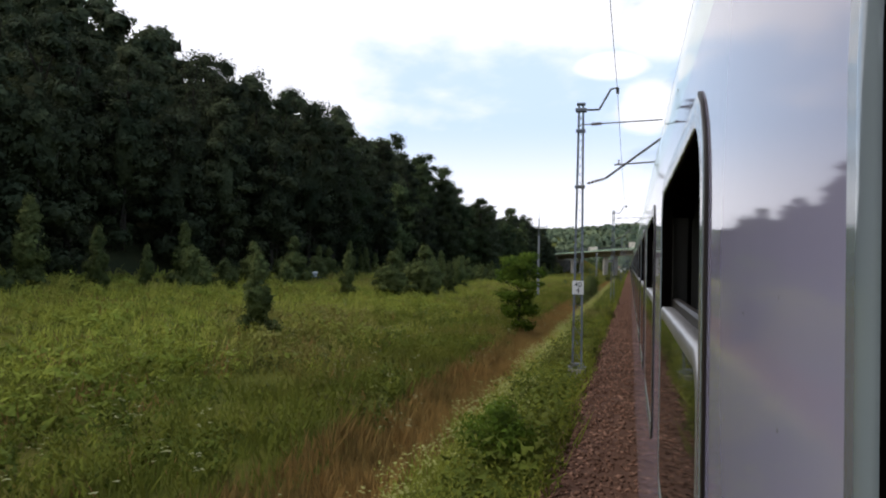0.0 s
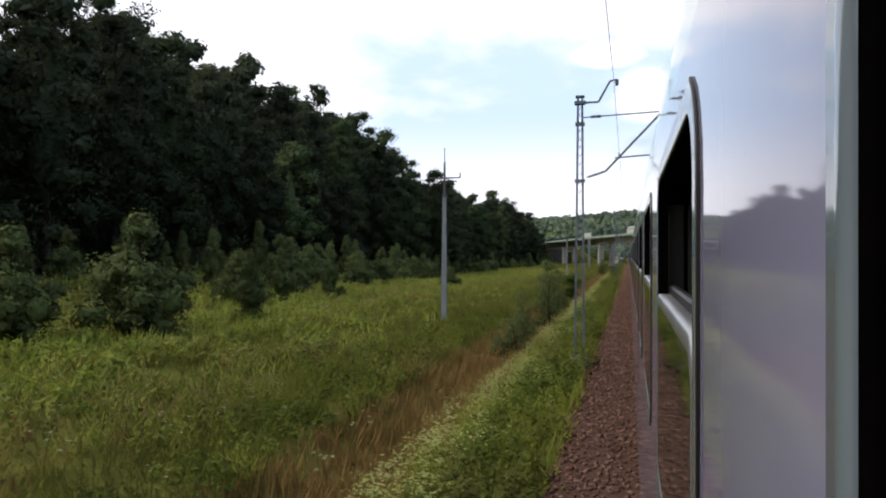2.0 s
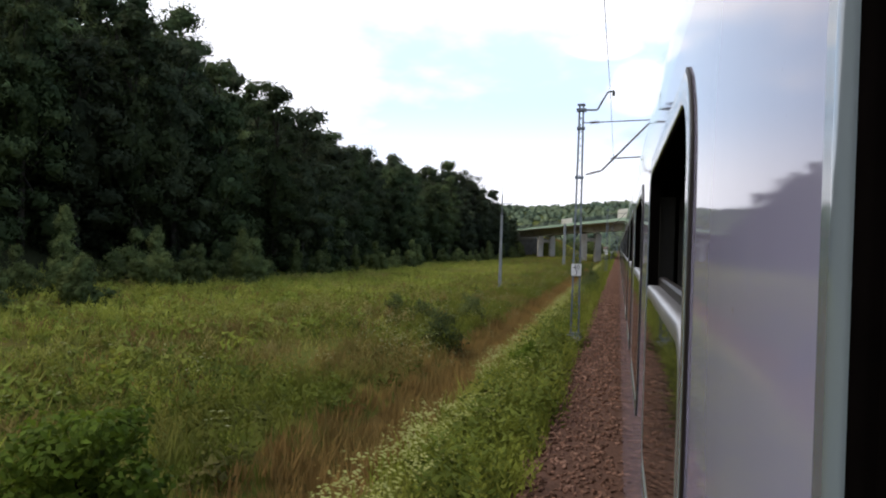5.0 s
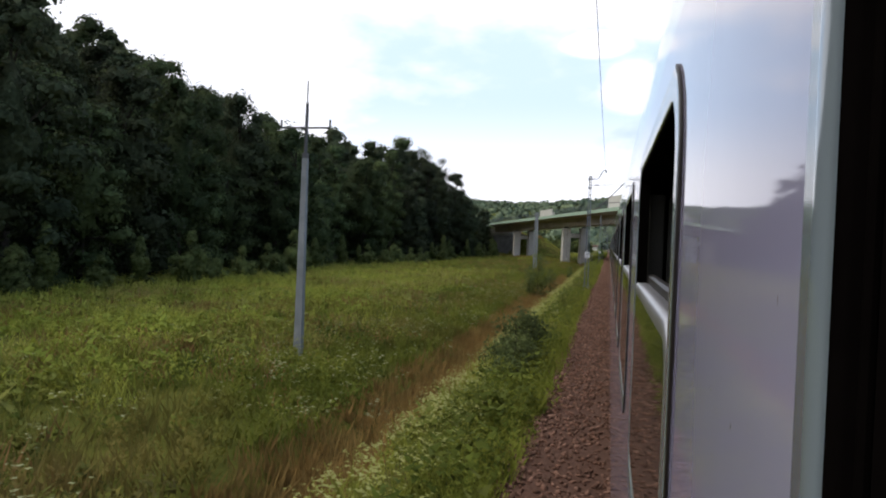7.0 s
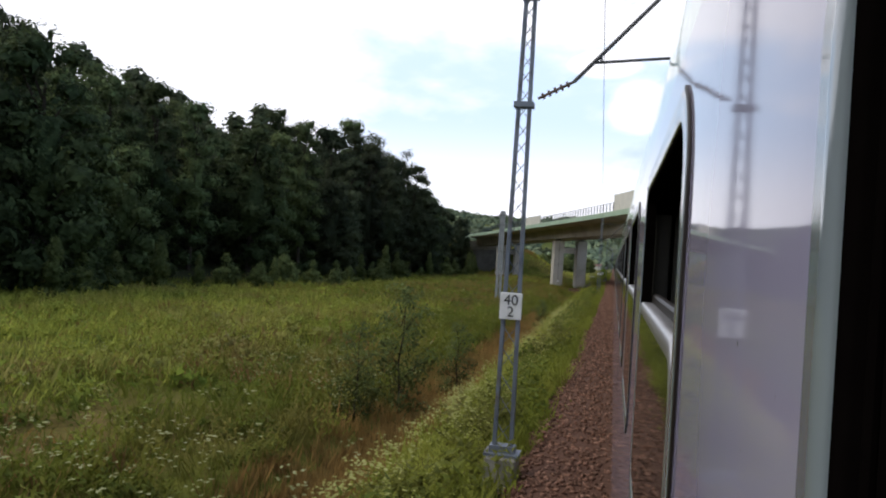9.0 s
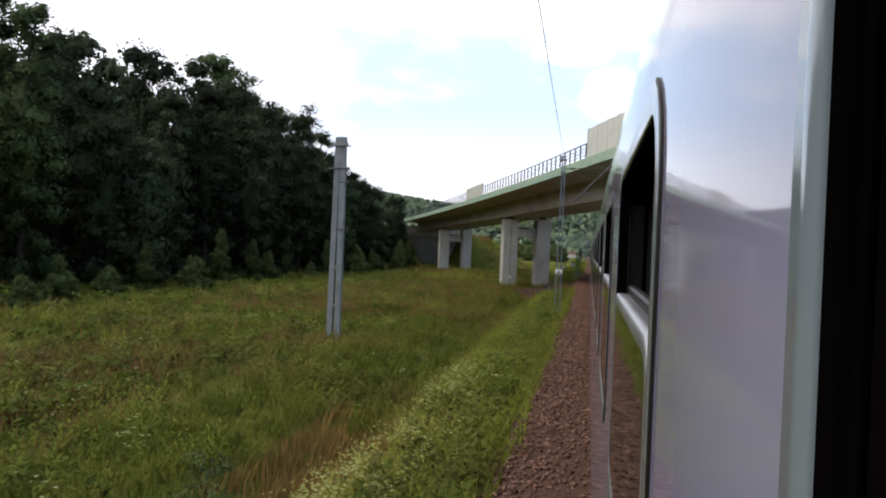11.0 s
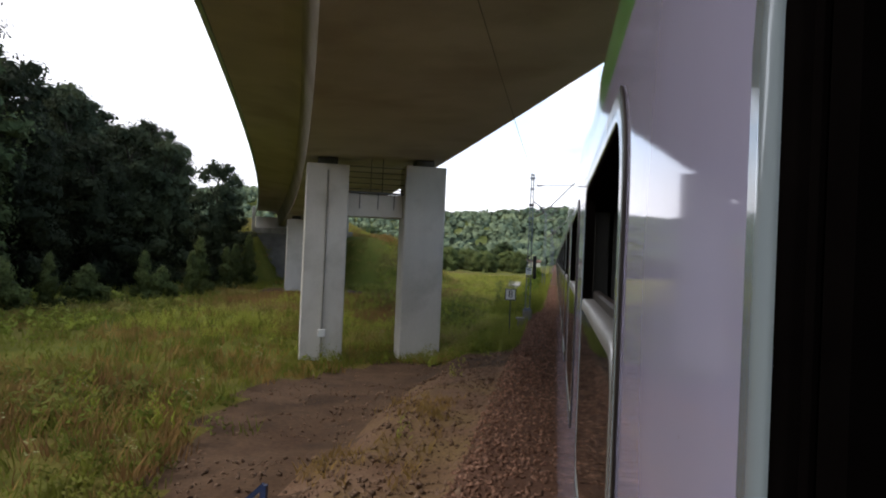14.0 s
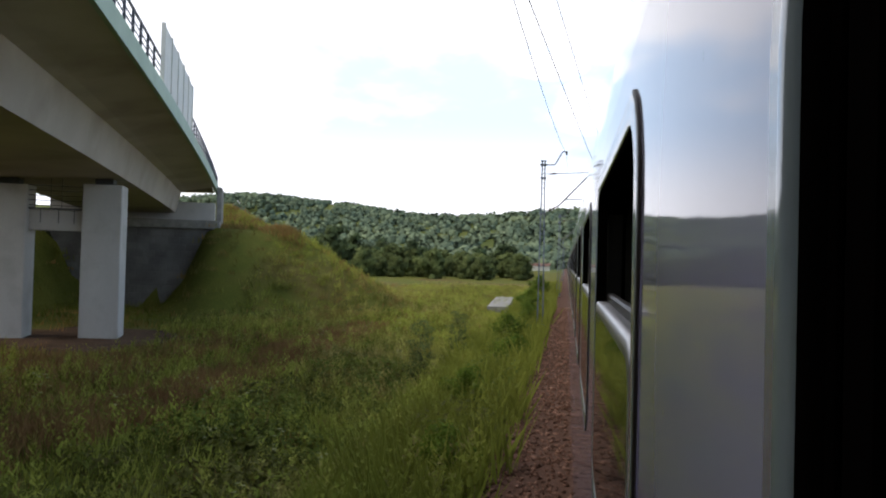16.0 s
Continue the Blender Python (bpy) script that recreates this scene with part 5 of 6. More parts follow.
V, F, T, N = scatter([first_kind, other_kind], pos, rng.uniform(0, 6.28, len(pos)), np.column_stack([np.clip(grow, 0.8, 1.25)] * 2 + [grow]), rng, 0.02)
tagged(new("slope_wood", raw_mesh("slope_wood", V, F, M_LEAF, puff=N)), "dense dark broadleaf wood climbing the slope", "wood", kind="stuff")

# undergrowth and hedge along the forest's foot
shrubs = [tree_kind("shrub", "grey-green leafy shrub at the edge of the meadow", "shrub", "shrubs along the forest", 60 + k, *dims)
          for k, dims in enumerate([(4.2, 1.9, 0.1, 20, 5600, 0.065, M_LEAF_GREY, 0.05, 0.5, None, 1.9), (3.0, 1.7, 0.1, 20, 4800, 0.065, M_LEAF_GREY, 0.045, 0.5, None, 2.6), (5.2, 1.5, 0.1, 22, 6000, 0.065, M_LEAF_GREY, 0.05, 0.5, None, 1.15)])]
places = []
y = 14.0
while y < 362:
    places.append((-32.5 - 2.0 * math.sin(y / 11.0) + rng.uniform(-1.5, 1.5), y, int(rng.integers(0, 3)), rng.uniform(0.6, 1.1)))
    y += rng.uniform(2.6, 5.0)
for x, y, k, s in ((-31.3, 45.3, 2, 0.95), (-16.3, 29.0, 2, 0.78), (-18.7, 64.2, 0, 1.3), (-18.1, 71.6, 2, 0.78), (-20.4, 59.8, 0, 1.0), (-23, 56, 2, 0.75), (-22.5, 78, 1, 1.1), (-21, 88, 2, 0.8), (-26, 90, 0, 1.0), (-24, 101, 1, 1.1), (-28, 84, 2, 0.9), (-21.3, 81, 2, 0.7),
                   (-25, 110, 0, 0.9), (-27, 120, 2, 0.9), (-18, 112, 1, 0.8), (-29, 140, 0, 0.9), (-30, 152, 1, 1.0), (-24, 128, 1, 0.8), (-28.6, 150.4, 2, 0.95), (-30.5, 155.5, 0, 1.0), (-30.0, 146.0, 0, 0.85), (-32.5, 160, 2, 0.8)):
    places.append((x, y, k, s))
y = 86.0
while y < 132:
    places.append((-26.5 - 2.0 * math.sin(y / 5.0) + rng.uniform(-1.2, 1.2), y, int(rng.integers(0, 2)), rng.uniform(0.6, 1.05)))
    y += rng.uniform(2.4, 4.2)
plant(shrubs, places, rng)

# young trees and bushes out in the meadow
young = [tree_kind("young_tree", "bright green young tree standing in the meadow", "young tree", "young trees in the meadow", 80 + k, *dims)
         for k, dims in enumerate([(4.6, 1.8, 0.5, 26, 7000, 0.075, M_LEAF_LIGHT, 0.05, 0, ((4.25, 0.9, 8, 0.55), (3.7, 1.25, 9, 0.52), (3.0, 1.1, 9, 0.5), (2.3, 1.15, 9, 0.5), (1.6, 1.1, 8, 0.48), (1.0, 0.9, 7, 0.42), (0.5, 0.6, 5, 0.36), (3.3, 0.2, 2, 0.5))), (3.7, 1.0, 0.3, 24, 2600, 0.045, M_LEAF_GREY, 0.03, 0)])]
plant(young, [(-6.1, 39.9, 0, 1.0), (-3.9, 75.5, 1, 0.98), (-4.6, 79.5, 1, 0.85), (-4.3, 84.5, 1, 0.8), (-4.9, 73.0, 1, 0.7), (-5.7, 199.0, 1, 1.1), (-5.0, 203.5, 1, 0.75), (-6.2, 197.0, 1, 0.7), (-5.2, 106.0, 0, 0.62), (-4.6, 228.0, 1, 0.6), (-4.9, 344.0, 1, 0.75), (-4.2, 347.5, 1, 0.7)], rng, sink=0.05)
bushes = [tree_kind("bush", "low dense green bush beside the ditch", "bush", "bushes by the track", 90 + k, *dims)
          for k, dims in enumerate([(1.6, 0.95, 0.1, 10, 2200, 0.05, M_LEAF_LIGHT, 0.03), (1.9, 1.2, 0.1, 10, 2200, 0.055, M_LEAF_GREY, 0.03)])]
plant(bushes, [(-2.0, 11.7, 0, 0.9), (-2.4, 13.0, 0, 0.8), (-7.3, 135.4, 1, 0.75), (-9.6, 134.6, 1, 0.6), (-12.0, 137.6, 1, 0.6), (-4.4, 68.0, 1, 1.0), (-5.0, 92.0, 1, 1.1), (-6.5, 126.0, 1, 0.8), (-2.4, 159.5, 1, 0.95), (-2.2, 157.6, 1, 0.75), (-2.5, 162.5, 1, 0.75), (-2.2, 246.5, 0, 0.5), (-2.0, 252.5, 0, 0.6),
               (-2.8, 372.0, 0, 1.2), (-2.5, 392.0, 0, 1.3), (-3.2, 402.0, 0, 1.5), (-1.9, 331.0, 0, 0.7), (-2.4, 337.0, 0, 0.8), (-1.8, 343.0, 0, 0.9), (-2.3, 350.0, 0, 1.0), (-1.9, 357.0, 0, 0.9), (-2.2, 364.0, 0, 1.1), (-2.5, 120.0, 0, 0.6)], rng, sink=0.05)
far_kinds = [tree_kind("field_tree", "round dark tree in the distant fields", "tree", "trees in the distance", 95 + k, *dims)
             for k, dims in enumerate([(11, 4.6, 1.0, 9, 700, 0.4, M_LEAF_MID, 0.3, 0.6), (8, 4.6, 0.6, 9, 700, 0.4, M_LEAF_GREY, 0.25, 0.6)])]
places = [(-58, 512, 0, 1.0)]
for k in range(26):
    places.append((-60 + 44 * (k + rng.random()) / 26, 556 + rng.uniform(-12, 14), int(rng.integers(0, 2)), rng.uniform(0.55, 1.0)))
for k in range(22):
    places.append((-52 + 44 * (k + rng.random()) / 22, 486 + rng.uniform(-14, 18), 1, rng.uniform(0.45, 0.85)))
for k in range(46):
    y = rng.uniform(470, 640)
    places.append((-rng.uniform(0.05, 0.27) * (y - 320) - 12 - 0.12 * (y - 470) - 14, y, int(rng.integers(0, 2)), rng.uniform(0.6, 1.2)))
plant(far_kinds, [p for p in places if np.min(np.hypot(ROAD[:, 0] - p[0], ROAD[:, 1] - p[1])) > 20], rng)

# woods on the far ridge, past counting
rng = np.random.default_rng(11)
n = 4400
hy = 780 + 760 * rng.random(n) ** 0.9
hx = -(rng.uniform(-0.16, 0.75, n)) * (hy - 250)
pos = np.column_stack([hx, hy, ground(hx, hy) + 1.0])
variants = []
for k in range(4):
    r2 = np.random.default_rng(30 + k)
    bv = BALL_V * np.array([0.8, 0.8, 0.95]) * r2.uniform(0.6, 1.2, (len(BALL_V), 1))
    lv, lf, ln = crown(r2, [(0, 0, 0.1, 0.95, 1.05)], 24, 0.5, 0)
    variants.append((np.concatenate([bv, lv]), np.concatenate([BALL_F, lf + len(bv)]), np.concatenate([BALL_V, ln])))
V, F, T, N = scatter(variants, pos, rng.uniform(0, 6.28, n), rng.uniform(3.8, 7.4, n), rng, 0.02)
tagged(new("ridge_wood", raw_mesh("ridge_wood", V, F, M_FARLEAF, puff=N)), "mixed wood covering the far ridge, leaves tinted pale and bluish for haze", "wood", kind="stuff")

house = thing("far_house", "low pale building in the distance beside the line", "house", m=pose(-14, 700, gz(-14, 700)))
bm = bmesh.new()
box(bm, -5, 5, -4, 4, -1, 2.6)
part("wall", bm, M_HOUSE, house)
bm = bmesh.new()
for sg in (-1, 1):
    v = [bm.verts.new(c) for c in ((-5.4, sg * 4.4, 2.5), (5.4, sg * 4.4, 2.5), (5.4, 0, 4.0), (-5.4, 0, 4.0))]
    bm.faces.new(v)
bmesh.ops.solidify(bm, geom=bm.faces[:], thickness=0.2)
part("roof", bm, M_TILE, house)


# ---- grass and weeds ----
def tuft(seed, blades, height, spread, width, droop=0.35):
    r = np.random.default_rng(seed)
    V, F = [], []
    for k in range(blades):
        a = r.uniform(0, 6.28)
        o = np.array([math.cos(a), math.sin(a), 0]) * spread * r.random() ** 0.5
        b = r.uniform(0, 6.28)
        d = np.array([math.cos(b), math.sin(b), 0])
        side = np.array([-d[1], d[0], 0]) * width * r.uniform(0.6, 1.3)
        h = height * r.uniform(0.5, 1.15)
        mid = o + d * droop * h * 0.3 + np.array([0, 0, h * 0.6])
        tip = o + d * droop * h * r.uniform(0.5, 1.3) + np.array([0, 0, h])
        n = len(V)
        V += [o - side * 0.7, mid * 0.45 + o * 0.55 + side * 1.3, tip]
        F.append((n, n + 1, n + 2))
    return np.array(V), np.array(F)


def weed(seed, stems, height, spread, leaf):
    """A leafy weed: upright stems set with small leaves."""
    r = np.random.default_rng(seed)
    V, F = [], []
    for k in range(stems):
        a = r.uniform(0, 6.28)
        o = np.array([math.cos(a), math.sin(a), 0]) * spread * r.random() ** 0.5
        lean = r.normal(0, 0.12, 3) * np.array([1, 1, 0])
        h = height * r.uniform(0.55, 1.1)
        for q in range(8):
            f = 0.12 + 0.88 * q / 7
            p = o + lean * f * h + np.array([0, 0, h * f])
            b = q * 2.4 + a
            d = np.array([math.cos(b), math.sin(b), r.uniform(0.1, 1.3)])
            side = np.array([-d[1], d[0], 0]) * leaf * 0.2
            ln = leaf * (1.25 - 0.7 * f)
            n = len(V)
            V += [p, p + d * ln * 0.5 + side * 1.6, p + d * ln]
            F.append((n, n + 1, n + 2))
    return np.array(V), np.array(F)


def umbel(seed, heads, height, spread, size):
    """Flat pale flower heads."""
    r = np.random.default_rng(seed)
    V, F = [], []
    for k in range(heads):
        a = r.uniform(0, 6.28)
        c = np.array([math.cos(a) * spread * r.random(), math.sin(a) * spread * r.random(), height * r.uniform(0.7, 1.1)])
        for q in range(2):
            b = q * 1.7 + a
            d = np.array([math.cos(b), math.sin(b), 0]) * size * r.uniform(0.7, 1.2)
            e = np.array([-d[1], d[0], 0]) * 0.5
            n = len(V)
            V += [c - e * 0.5, c + d, c + e + np.array([0, 0, 0.01])]
            F.append((n, n + 1, n + 2))
    return np.array(V), np.array(F)


def cushion(seed, leaves, radius, height, leaf):
    """A rounded leafy weed plant: short leaves set over a low dome."""
    r = np.random.default_rng(seed)
    d = r.normal(0, 1, (leaves, 3))
    d[:, 2] = np.abs(d[:, 2])
    d /= np.linalg.norm(d, axis=1)[:, None]
    p = d * np.array([radius, radius, height]) * r.uniform(0.75, 1.1, (leaves, 1))
    a = r.uniform(0, 6.28, leaves)
    u = np.stack([np.cos(a), np.sin(a), r.uniform(-0.2, 0.9, leaves)], 1) * leaf * r.uniform(0.6, 1.3, (leaves, 1))
    w = np.cross(d, u) * 0.45
    v = np.stack([p - u * 0.5 + w, p - u * 0.3 - w, p + u], 1).reshape(-1, 3)
    v[:, 2] = np.maximum(v[:, 2], 0.0)
    out = d + np.array([0, 0, 0.35])
    out /= np.linalg.norm(out, axis=1)[:, None]
    return v, np.arange(3 * leaves).reshape(-1, 3), np.repeat(out, 3, 0)


def bare(x, y):
    return ((((x - pier_x - 1.2) / 6.2) ** 2 + ((y - pier_y + 1.2) / 5.6) ** 2) < 1 + 0.25 * waves(x, y, 1.1)) | ((((x + 5.8) / 3.7) ** 2 + ((y - 301) / 7.6) ** 2) < 1 + 0.28 * waves(x, y, 1.1) + 0.18 * waves(x + 5, y, 0.5)) | ((x > -4.4) & (y > 278) & (y < 295.5)) | ((x > -5.6 - 2.6 * smooth((y - 289) / 5) + 0.6 * waves(x, y, 0.8)) & (y > 286) & (y < 308 + 0.8 * waves(x, y, 0.7)))


def spread_over(rng, n, x0, x1, y0, y1, keep=1.0):
    x, y = rng.uniform(x0, x1, n), rng.uniform(y0, y1, n)
    ok = ~bare(x, y) | (rng.random(n) < 0.008)
    if keep < 1:
        ok &= (waves(x, y, 1.9) + rng.normal(0, 0.5, n)) < keep
    x, y = x[ok], y[ok]
    return np.column_stack([x, y, ground(x, y) - 0.02])


def lay(name, label, variants, pos, size, material, rng, lean=0.15, stretch=None):
    n = len(pos)
    V, F, T, *N = scatter(variants, pos, rng.uniform(0, 6.28, n), size(n), rng, lean)
    tagged(new(name, raw_mesh(name, V, F, material, T, puff=N[0] if N else None)), label, "grass", kind="stuff")


rng = np.random.default_rng(21)
END = 430
grass_near = [tuft(k, 14, 0.50, 0.36, 0.015, 0.4) for k in range(4)]
grass_far = [tuft(10 + k, 14, 0.55, 0.6, 0.032, 0.45) for k in range(4)]
near_cushions = [cushion(30 + k, 64, 0.36 + 0.05 * k, 0.40 + 0.1 * (k % 3), 0.085) for k in range(4)]
cushions = [cushion(k, 30, 0.42 + 0.06 * k, 0.42 + 0.1 * (k % 3), 0.15) for k in range(5)]
weeds = [weed(k, 4, 0.72, 0.25, 0.15) for k in range(4)]
low_weeds = [weed(10 + k, 5, 0.5, 0.2, 0.1) for k in range(3)]
lay("verge_weeds", "pale green weeds and tall grass on the verge beside the ballast", [tuft(30 + k, 11, 0.6, 0.2, 0.013) for k in range(3)] + low_weeds,
    spread_over(rng, 12500, -3.7, -1.5, 4, END), lambda n: rng.uniform(0.55, 1.15, n), M_VERGE, rng)
lay("ditch_grass", "dry brown grass lining the ditch", [tuft(40 + k, 14, 0.50, 0.28, 0.013, 0.3) for k in range(3)],
    spread_over(rng, 11000, -6.3, -3.7, 4, 238), lambda n: rng.uniform(0.5, 1.15, n), M_DRY, rng)
lay("meadow_grass", "tall green meadow grass", grass_near + weeds[:2], spread_over(rng, 11000, -16, -6.0, 4, END), lambda n: rng.uniform(0.6, 1.25, n), M_GRASS, rng)
lay("ditch_side_grass", "thick green grass along the edge of the ditch", grass_near + weeds[2:], spread_over(rng, 5500, -9.5, -6.3, 4, 290), lambda n: rng.uniform(0.6, 1.2, n), M_GRASS, rng)
# The far meadow takes the lit copy, its brighter sunshine held in the colour.
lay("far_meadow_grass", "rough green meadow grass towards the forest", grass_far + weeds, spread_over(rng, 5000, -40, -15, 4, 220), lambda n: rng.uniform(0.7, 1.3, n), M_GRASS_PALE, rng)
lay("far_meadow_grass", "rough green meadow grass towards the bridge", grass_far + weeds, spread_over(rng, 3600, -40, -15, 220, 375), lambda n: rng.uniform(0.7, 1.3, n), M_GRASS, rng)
lay("sunny_meadow_grass", "grass across the open meadow, coloured pale to paint in sunshine", grass_far + weeds[:2], spread_over(rng, 1800, -36, -12, 185, 235), lambda n: rng.uniform(0.8, 1.3, n), M_GRASS_PALE, rng)
lay("sunny_meadow_grass", "grass across the open meadow, coloured pale to paint in sunshine", grass_far + weeds[:2], spread_over(rng, 3400, -34, -10, 20, 185), lambda n: rng.uniform(0.7, 1.2, n), M_GRASS_PALE, rng)
lay("meadow_weeds", "clumps of lush green weeds in the meadow", [weed(60 + k, 7, 0.8, 0.4, 0.16) for k in range(3)], spread_over(rng, 5000, -30, -6, 4, 300, -0.25), lambda n: rng.uniform(0.6, 1.25, n), M_TALLWEED, rng)
lay("dry_meadow_grass", "patches of dry brown meadow grass", grass_far, spread_over(rng, 7000, -38, -7, 4, END, -0.1), lambda n: rng.uniform(0.6, 1.0, n), M_DRY, rng)
# The lit grass colour makes up for the bridge's shade on this bank.
lay("ditch_edge_grass", "green grass on the levelled bank past the bridge", grass_near + weeds[:2], spread_over(rng, 4600, -6.2, -3.2, 306, END), lambda n: rng.uniform(0.6, 1.1, n), M_GRASS_PALE, rng)
lay("green_ditch_grass", "rank green grass filling the ditch", grass_near + weeds[:1], spread_over(rng, 2600, -5.8, -3.6, 236, 286), lambda n: rng.uniform(0.6, 1.15, n), M_GRASS, rng)
lay("green_verge_grass", "tall fresh green grass on the verge", [tuft(90, 14, 0.75, 0.25, 0.014, 0.4)] + [weed(94 + k, 6, 0.75, 0.28, 0.12) for k in range(3)], spread_over(rng, 2200, -3.8, -1.9, 236, 283), lambda n: rng.uniform(0.55, 1.0, n), M_TALLWEED, rng)
# Again the lit grass colour, lightening ground that the bridge shades.
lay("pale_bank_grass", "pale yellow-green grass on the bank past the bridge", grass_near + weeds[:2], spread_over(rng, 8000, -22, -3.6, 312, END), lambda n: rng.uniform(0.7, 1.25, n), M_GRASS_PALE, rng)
lay("dry_bank_grass", "dry yellow-brown grass past the bridge", grass_near, spread_over(rng, 6500, -22, -4.2, 283, END, 0.2), lambda n: rng.uniform(0.6, 1.15, n), M_DRY, rng)
lay("tall_verge_weeds", "tall bright green weeds along the ballast", [tuft(70 + k, 16, 0.9, 0.32, 0.016, 0.4) for k in range(3)] + [weed(20 + k, 5, 0.95, 0.25, 0.12) for k in range(2)], spread_over(rng, 4000, -3.9, -1.1, 323, 425), lambda n: rng.uniform(0.7, 1.3, n), M_TALLWEED, rng)
lay("ballast_edge_weeds", "green weeds growing into the edge of the ballast", [weed(24 + k, 5, 0.55, 0.22, 0.09) for k in range(3)] + [tuft(80 + k, 12, 0.5, 0.2, 0.012, 0.4) for k in range(2)], spread_over(rng, 5600, -2.5, -1.2, 4, 285), lambda n: rng.uniform(0.5, 1.55, n), M_TALLWEED, rng)
lay("leafy_weeds", "rounded clumps of yellow-green leafy weeds across the meadow", cushions, spread_over(rng, 6200, -24, -11.5, 4, 232, 0.35), lambda n: rng.uniform(0.5, 1.25, n), M_CUSHION, rng, 0.05)
lay("leafy_weeds", "rounded clumps of green leafy weeds before the bridge", cushions, spread_over(rng, 1800, -24, -11.5, 232, 300, 0.35), lambda n: rng.uniform(0.5, 1.25, n), M_LUSH, rng, 0.05)
lay("leafy_weeds", "rounded clumps of yellow-green leafy weeds towards the forest", cushions, spread_over(rng, 5000, -38, -22, 4, 330, 0.35), lambda n: rng.uniform(0.6, 1.3, n), M_CUSHION, rng, 0.05)
lay("leafy_weeds", "rounded clumps of small-leaved green weeds by the ditch", near_cushions, spread_over(rng, 4200, -12, -6.2, 4, 300, 0.3), lambda n: rng.uniform(0.5, 1.2, n), M_LUSH, rng, 0.05)
lay("leafy_weeds", "dark clumps of lush weeds in the hollow past the bridge", near_cushions, spread_over(rng, 1100, -9.3, -4.6, 322, 348, 0.2), lambda n: rng.uniform(0.6, 1.3, n), M_LUSH, rng, 0.05)
lay("leafy_weeds", "rounded clumps of yellow-green leafy weeds past the bridge", near_cushions, spread_over(rng, 3600, -13, -2.6, 308, 400, 0.3), lambda n: rng.uniform(0.5, 1.1, n), M_CUSHION, rng, 0.05)
bushy = [cushion(50 + k, 70, 0.30 + 0.05 * k, 0.62 + 0.12 * k, 0.085) for k in range(4)]
feet = np.array([(-2.35 + rng.normal(0, 0.5), y - rng.uniform(0.4, 1.6)) for y in MASTS[:5] for k in range(16)])
lay("verge_bushes", "dark green bushy weeds crowding the edge of the ballast", bushy, np.vstack([spread_over(rng, 1500, -2.8, -1.3, 8, 125, 0.3), np.column_stack([feet, ground(feet[:, 0], feet[:, 1]) - 0.02]), spread_over(rng, 1500, -2.9, -1.5, 125, 284, 0.15), spread_over(rng, 500, -2.7, -1.4, 323, 400, 0.4)]), lambda n: rng.uniform(0.5, 1.2, n), M_LUSH, rng, 0.05)
brown = np.random.default_rng(61)
for n, x0, x1, y0, y1, keep in ((3000, -12.4, -10.2, 322, 361, 0.9), (2600, -26, -14, 326, 354, 0.1), (4200, -24, -7, 258, 300, 0.0), (3500, -26, -8, 120, 250, -0.2)):
    lay("russet_grass", "drifts of reddish-brown ripe grass in the meadow", grass_near, spread_over(brown, n, x0, x1, y0, y1, keep), lambda n: brown.uniform(0.85, 1.3, n), M_RUSSET, brown)
bank = brown.uniform((-4.6, 275.0), (-2.3, 300.0), (900, 2))
bank = bank[waves(bank[:, 0], bank[:, 1], 0.8) + brown.normal(0, 0.4, len(bank)) < 0.0]
lay("bank_grass", "thin dry brown grass on the stony bank", [tuft(44 + k, 9, 0.3, 0.2, 0.010, 0.5) for k in range(3)], np.column_stack([bank, ground(bank[:, 0], bank[:, 1]) - 0.02]), lambda n: brown.uniform(0.5, 1.1, n), M_DRY, brown)
flowers = np.vstack([spread_over(rng, 2500, -3.9, -2.2, 4, 240, 0.0), spread_over(brown, 1500, -3.8, -2.9, 4, 240, 0.1)])
V, F, T = scatter([umbel(k, 16, 0.62, 0.24, 0.055) for k in range(3)], flowers, rng.uniform(0, 6.28, len(flowers)), rng.uniform(0.7, 1.2, len(flowers)), rng, 0.1)
tagged(new("verge_flowers", raw_mesh("verge_flowers", V, F, M_FLOWER)), "pale flowering heads of weeds on the verge", "flowers", kind="stuff")
flowers = spread_over(rng, 2400, -20, -4.6, 4, END, 0.1)
flowers = np.vstack([flowers, spread_over(brown, 800, -10.5, -5.9, 118, 205, 0.2)])
V, F, T = scatter([umbel(k, 6, 0.85, 0.3, 0.08) for k in range(3)], flowers, rng.uniform(0, 6.28, len(flowers)), rng.uniform(0.7, 1.15, len(flowers)), rng, 0.1)
tagged(new("meadow_flowers", raw_mesh("meadow_flowers", V, F, M_UMBEL)), "scattered white umbels in the meadow", "flowers", kind="stuff")
mound = []
for k in range(8000):
    s = rng.uniform(70, 210)
    ax, ay, aa = axis(s)
    o = rng.uniform(5.5, 22)
    mound.append((ax + math.cos(aa) * o, ay + math.sin(aa) * o))
mound = np.array(mound)
# Sunshine on the embankment comes from the lit grass colour.
lay("embankment_grass", "long grass on the road embankment, coloured pale as if sunlit", grass_far, np.column_stack([mound, ground(mound[:, 0], mound[:, 1]) - 0.03]), lambda n: rng.uniform(0.7, 1.2, n), M_GRASS_PALE, rng)

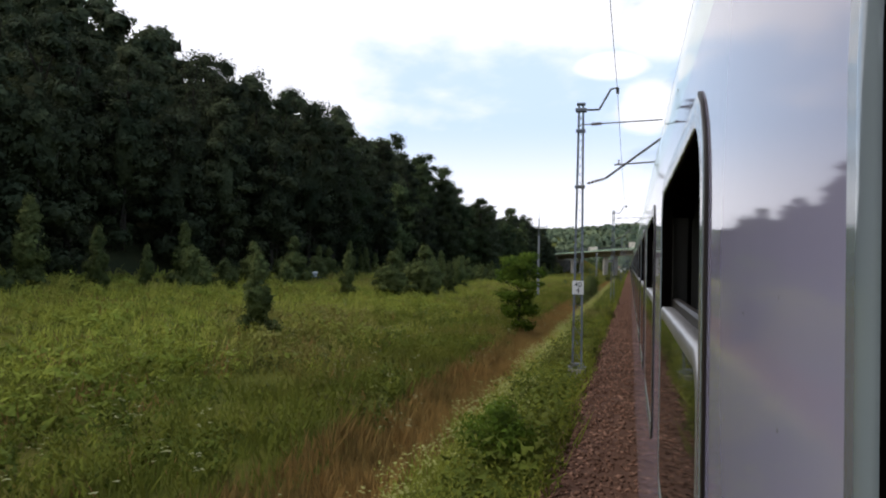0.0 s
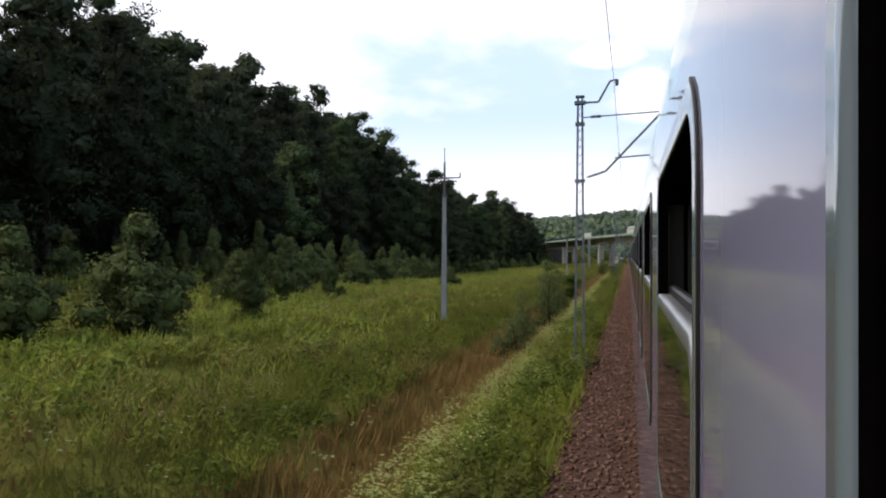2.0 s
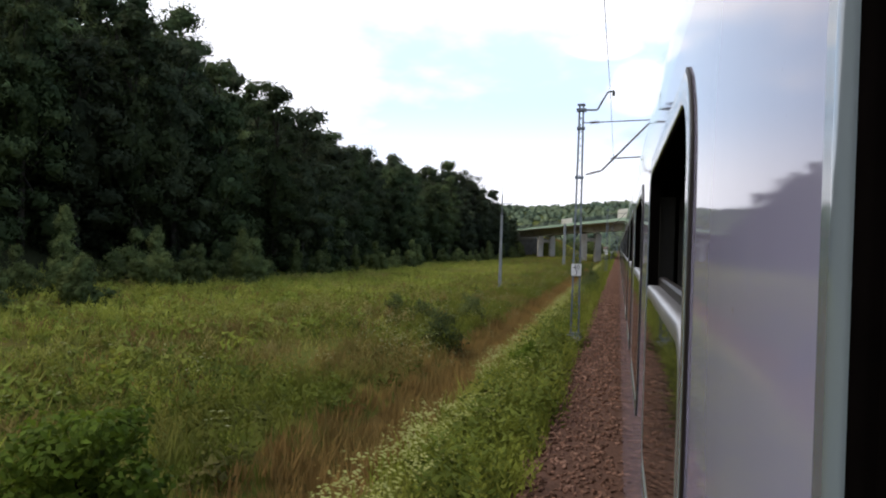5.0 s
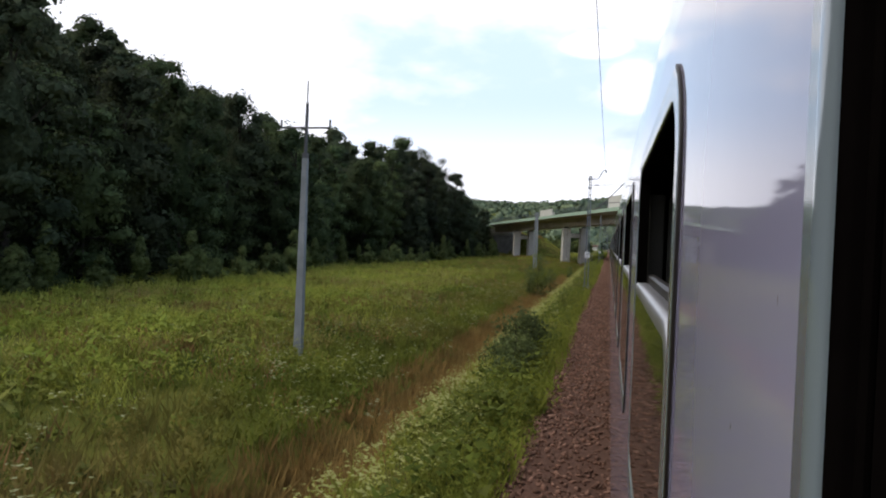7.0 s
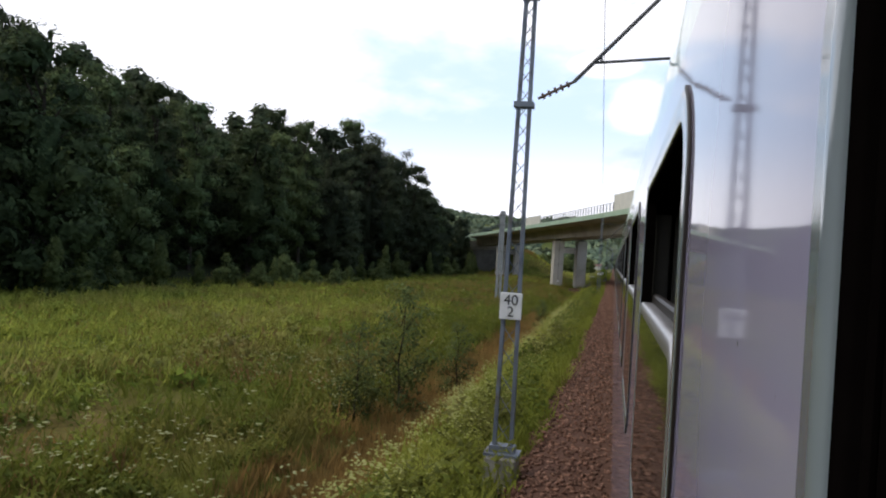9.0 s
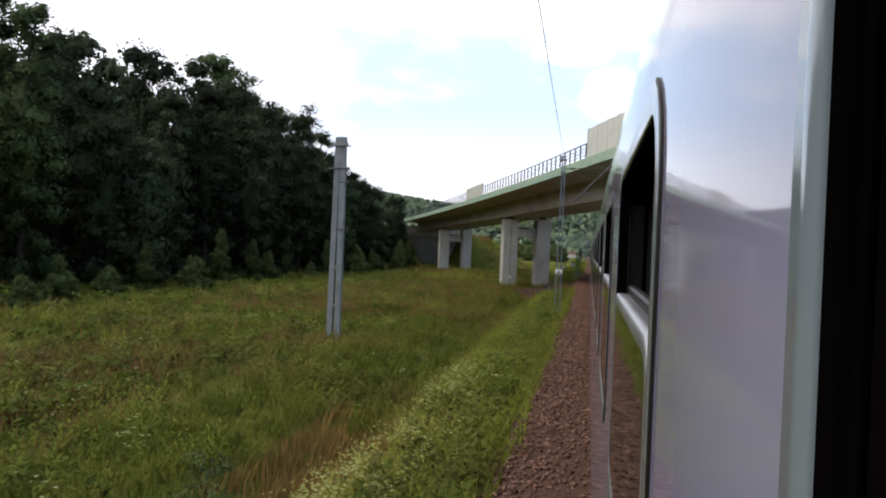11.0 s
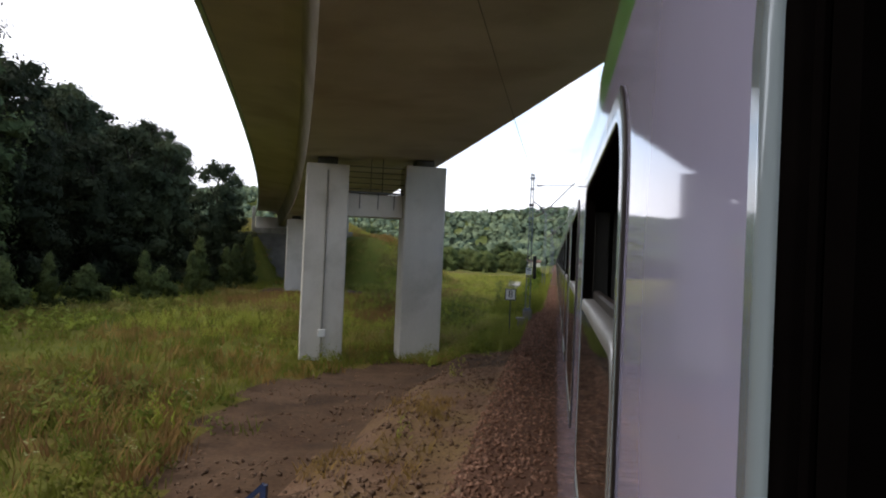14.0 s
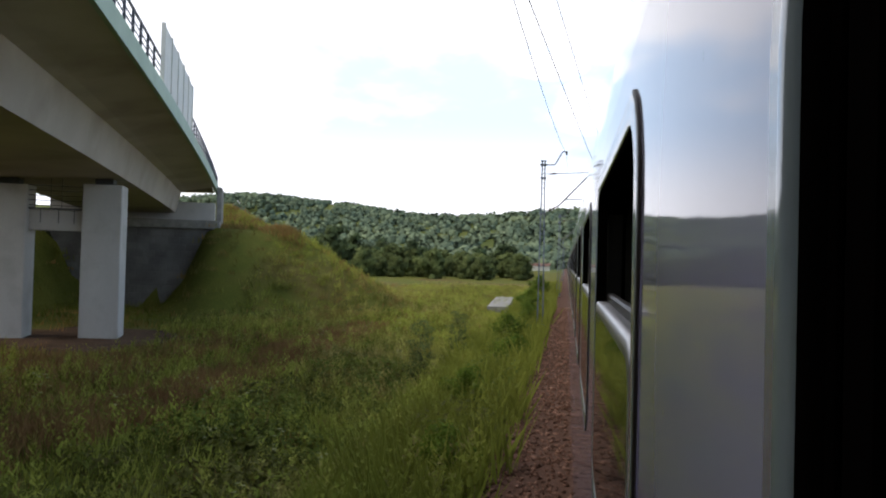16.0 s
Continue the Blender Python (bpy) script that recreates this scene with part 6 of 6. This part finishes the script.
crest = []
for k in range(1800):
    s = rng.uniform(66, 190)
    ax, ay, aa = axis(s)
    o = rng.normal(7.6, 1.0)
    crest.append((ax + math.cos(aa) * o, ay + math.sin(aa) * o))
for k in range(900):
    s = rng.uniform(63, 96)
    ax, ay, aa = axis(s)
    o = 11.4 + rng.normal(0, 0.6)
    crest.append((ax + math.cos(aa) * o, ay + math.sin(aa) * o))
crest = np.array(crest)
lay("crest_grass", "dry brown grass along the embankment's crest", grass_far, np.column_stack([crest, ground(crest[:, 0], crest[:, 1]) - 0.03]), lambda n: rng.uniform(0.8, 1.3, n), M_DRY, rng)

# ---- ballast stones ----
stones = []
for k in range(6):
    r = np.random.default_rng(50 + k)
    v = np.array([(1, 0, 0), (-1, 0, 0), (0, 1, 0), (0, -1, 0), (0, 0, 1), (0, 0, -1)], float) * np.array([1.2, 0.95, 0.75]) * r.uniform(0.6, 1.25, (6, 1)) + r.normal(0, 0.22, (6, 3))
    stones.append((v, np.array([(0, 2, 4), (2, 1, 4), (1, 3, 4), (3, 0, 4), (2, 0, 5), (1, 2, 5), (3, 1, 5), (0, 3, 5)])))
n = 62000
x, y = -1.75 * rng.random(n) ** 0.85 + 0.15, rng.uniform(5, 372, n)
pos = np.column_stack([x, y, ground(x, y) + 0.012])
V, F, T = scatter(stones, pos, rng.uniform(0, 6.28, n), rng.uniform(0.022, 0.050, n), rng, 0.3)
tagged(new("ballast", raw_mesh("ballast", V, F, M_STONE)), "reddish brown crushed-stone ballast", "ballast", kind="stuff")
n = 6500
x, y = rng.normal(-5.0, 2.2, n), rng.normal(296, 8.0, n)
x[:3500], y[:3500] = rng.uniform(-4.2, -1.2, 3500), rng.uniform(274, 308, 3500)
ok = (x < -1.2) & bare(x, y)
pos = np.column_stack([x[ok], y[ok], ground(x[ok], y[ok]) + 0.006])
V, F, T = scatter(stones, pos, rng.uniform(0, 6.28, len(pos)), 0.018 + 0.055 * rng.random(len(pos)) ** 3, rng, 0.3)
tagged(new("rubble", raw_mesh("rubble", V, F, M_RUBBLE)), "stony rubble and earth round the bridge piers", "rubble", kind="stuff")
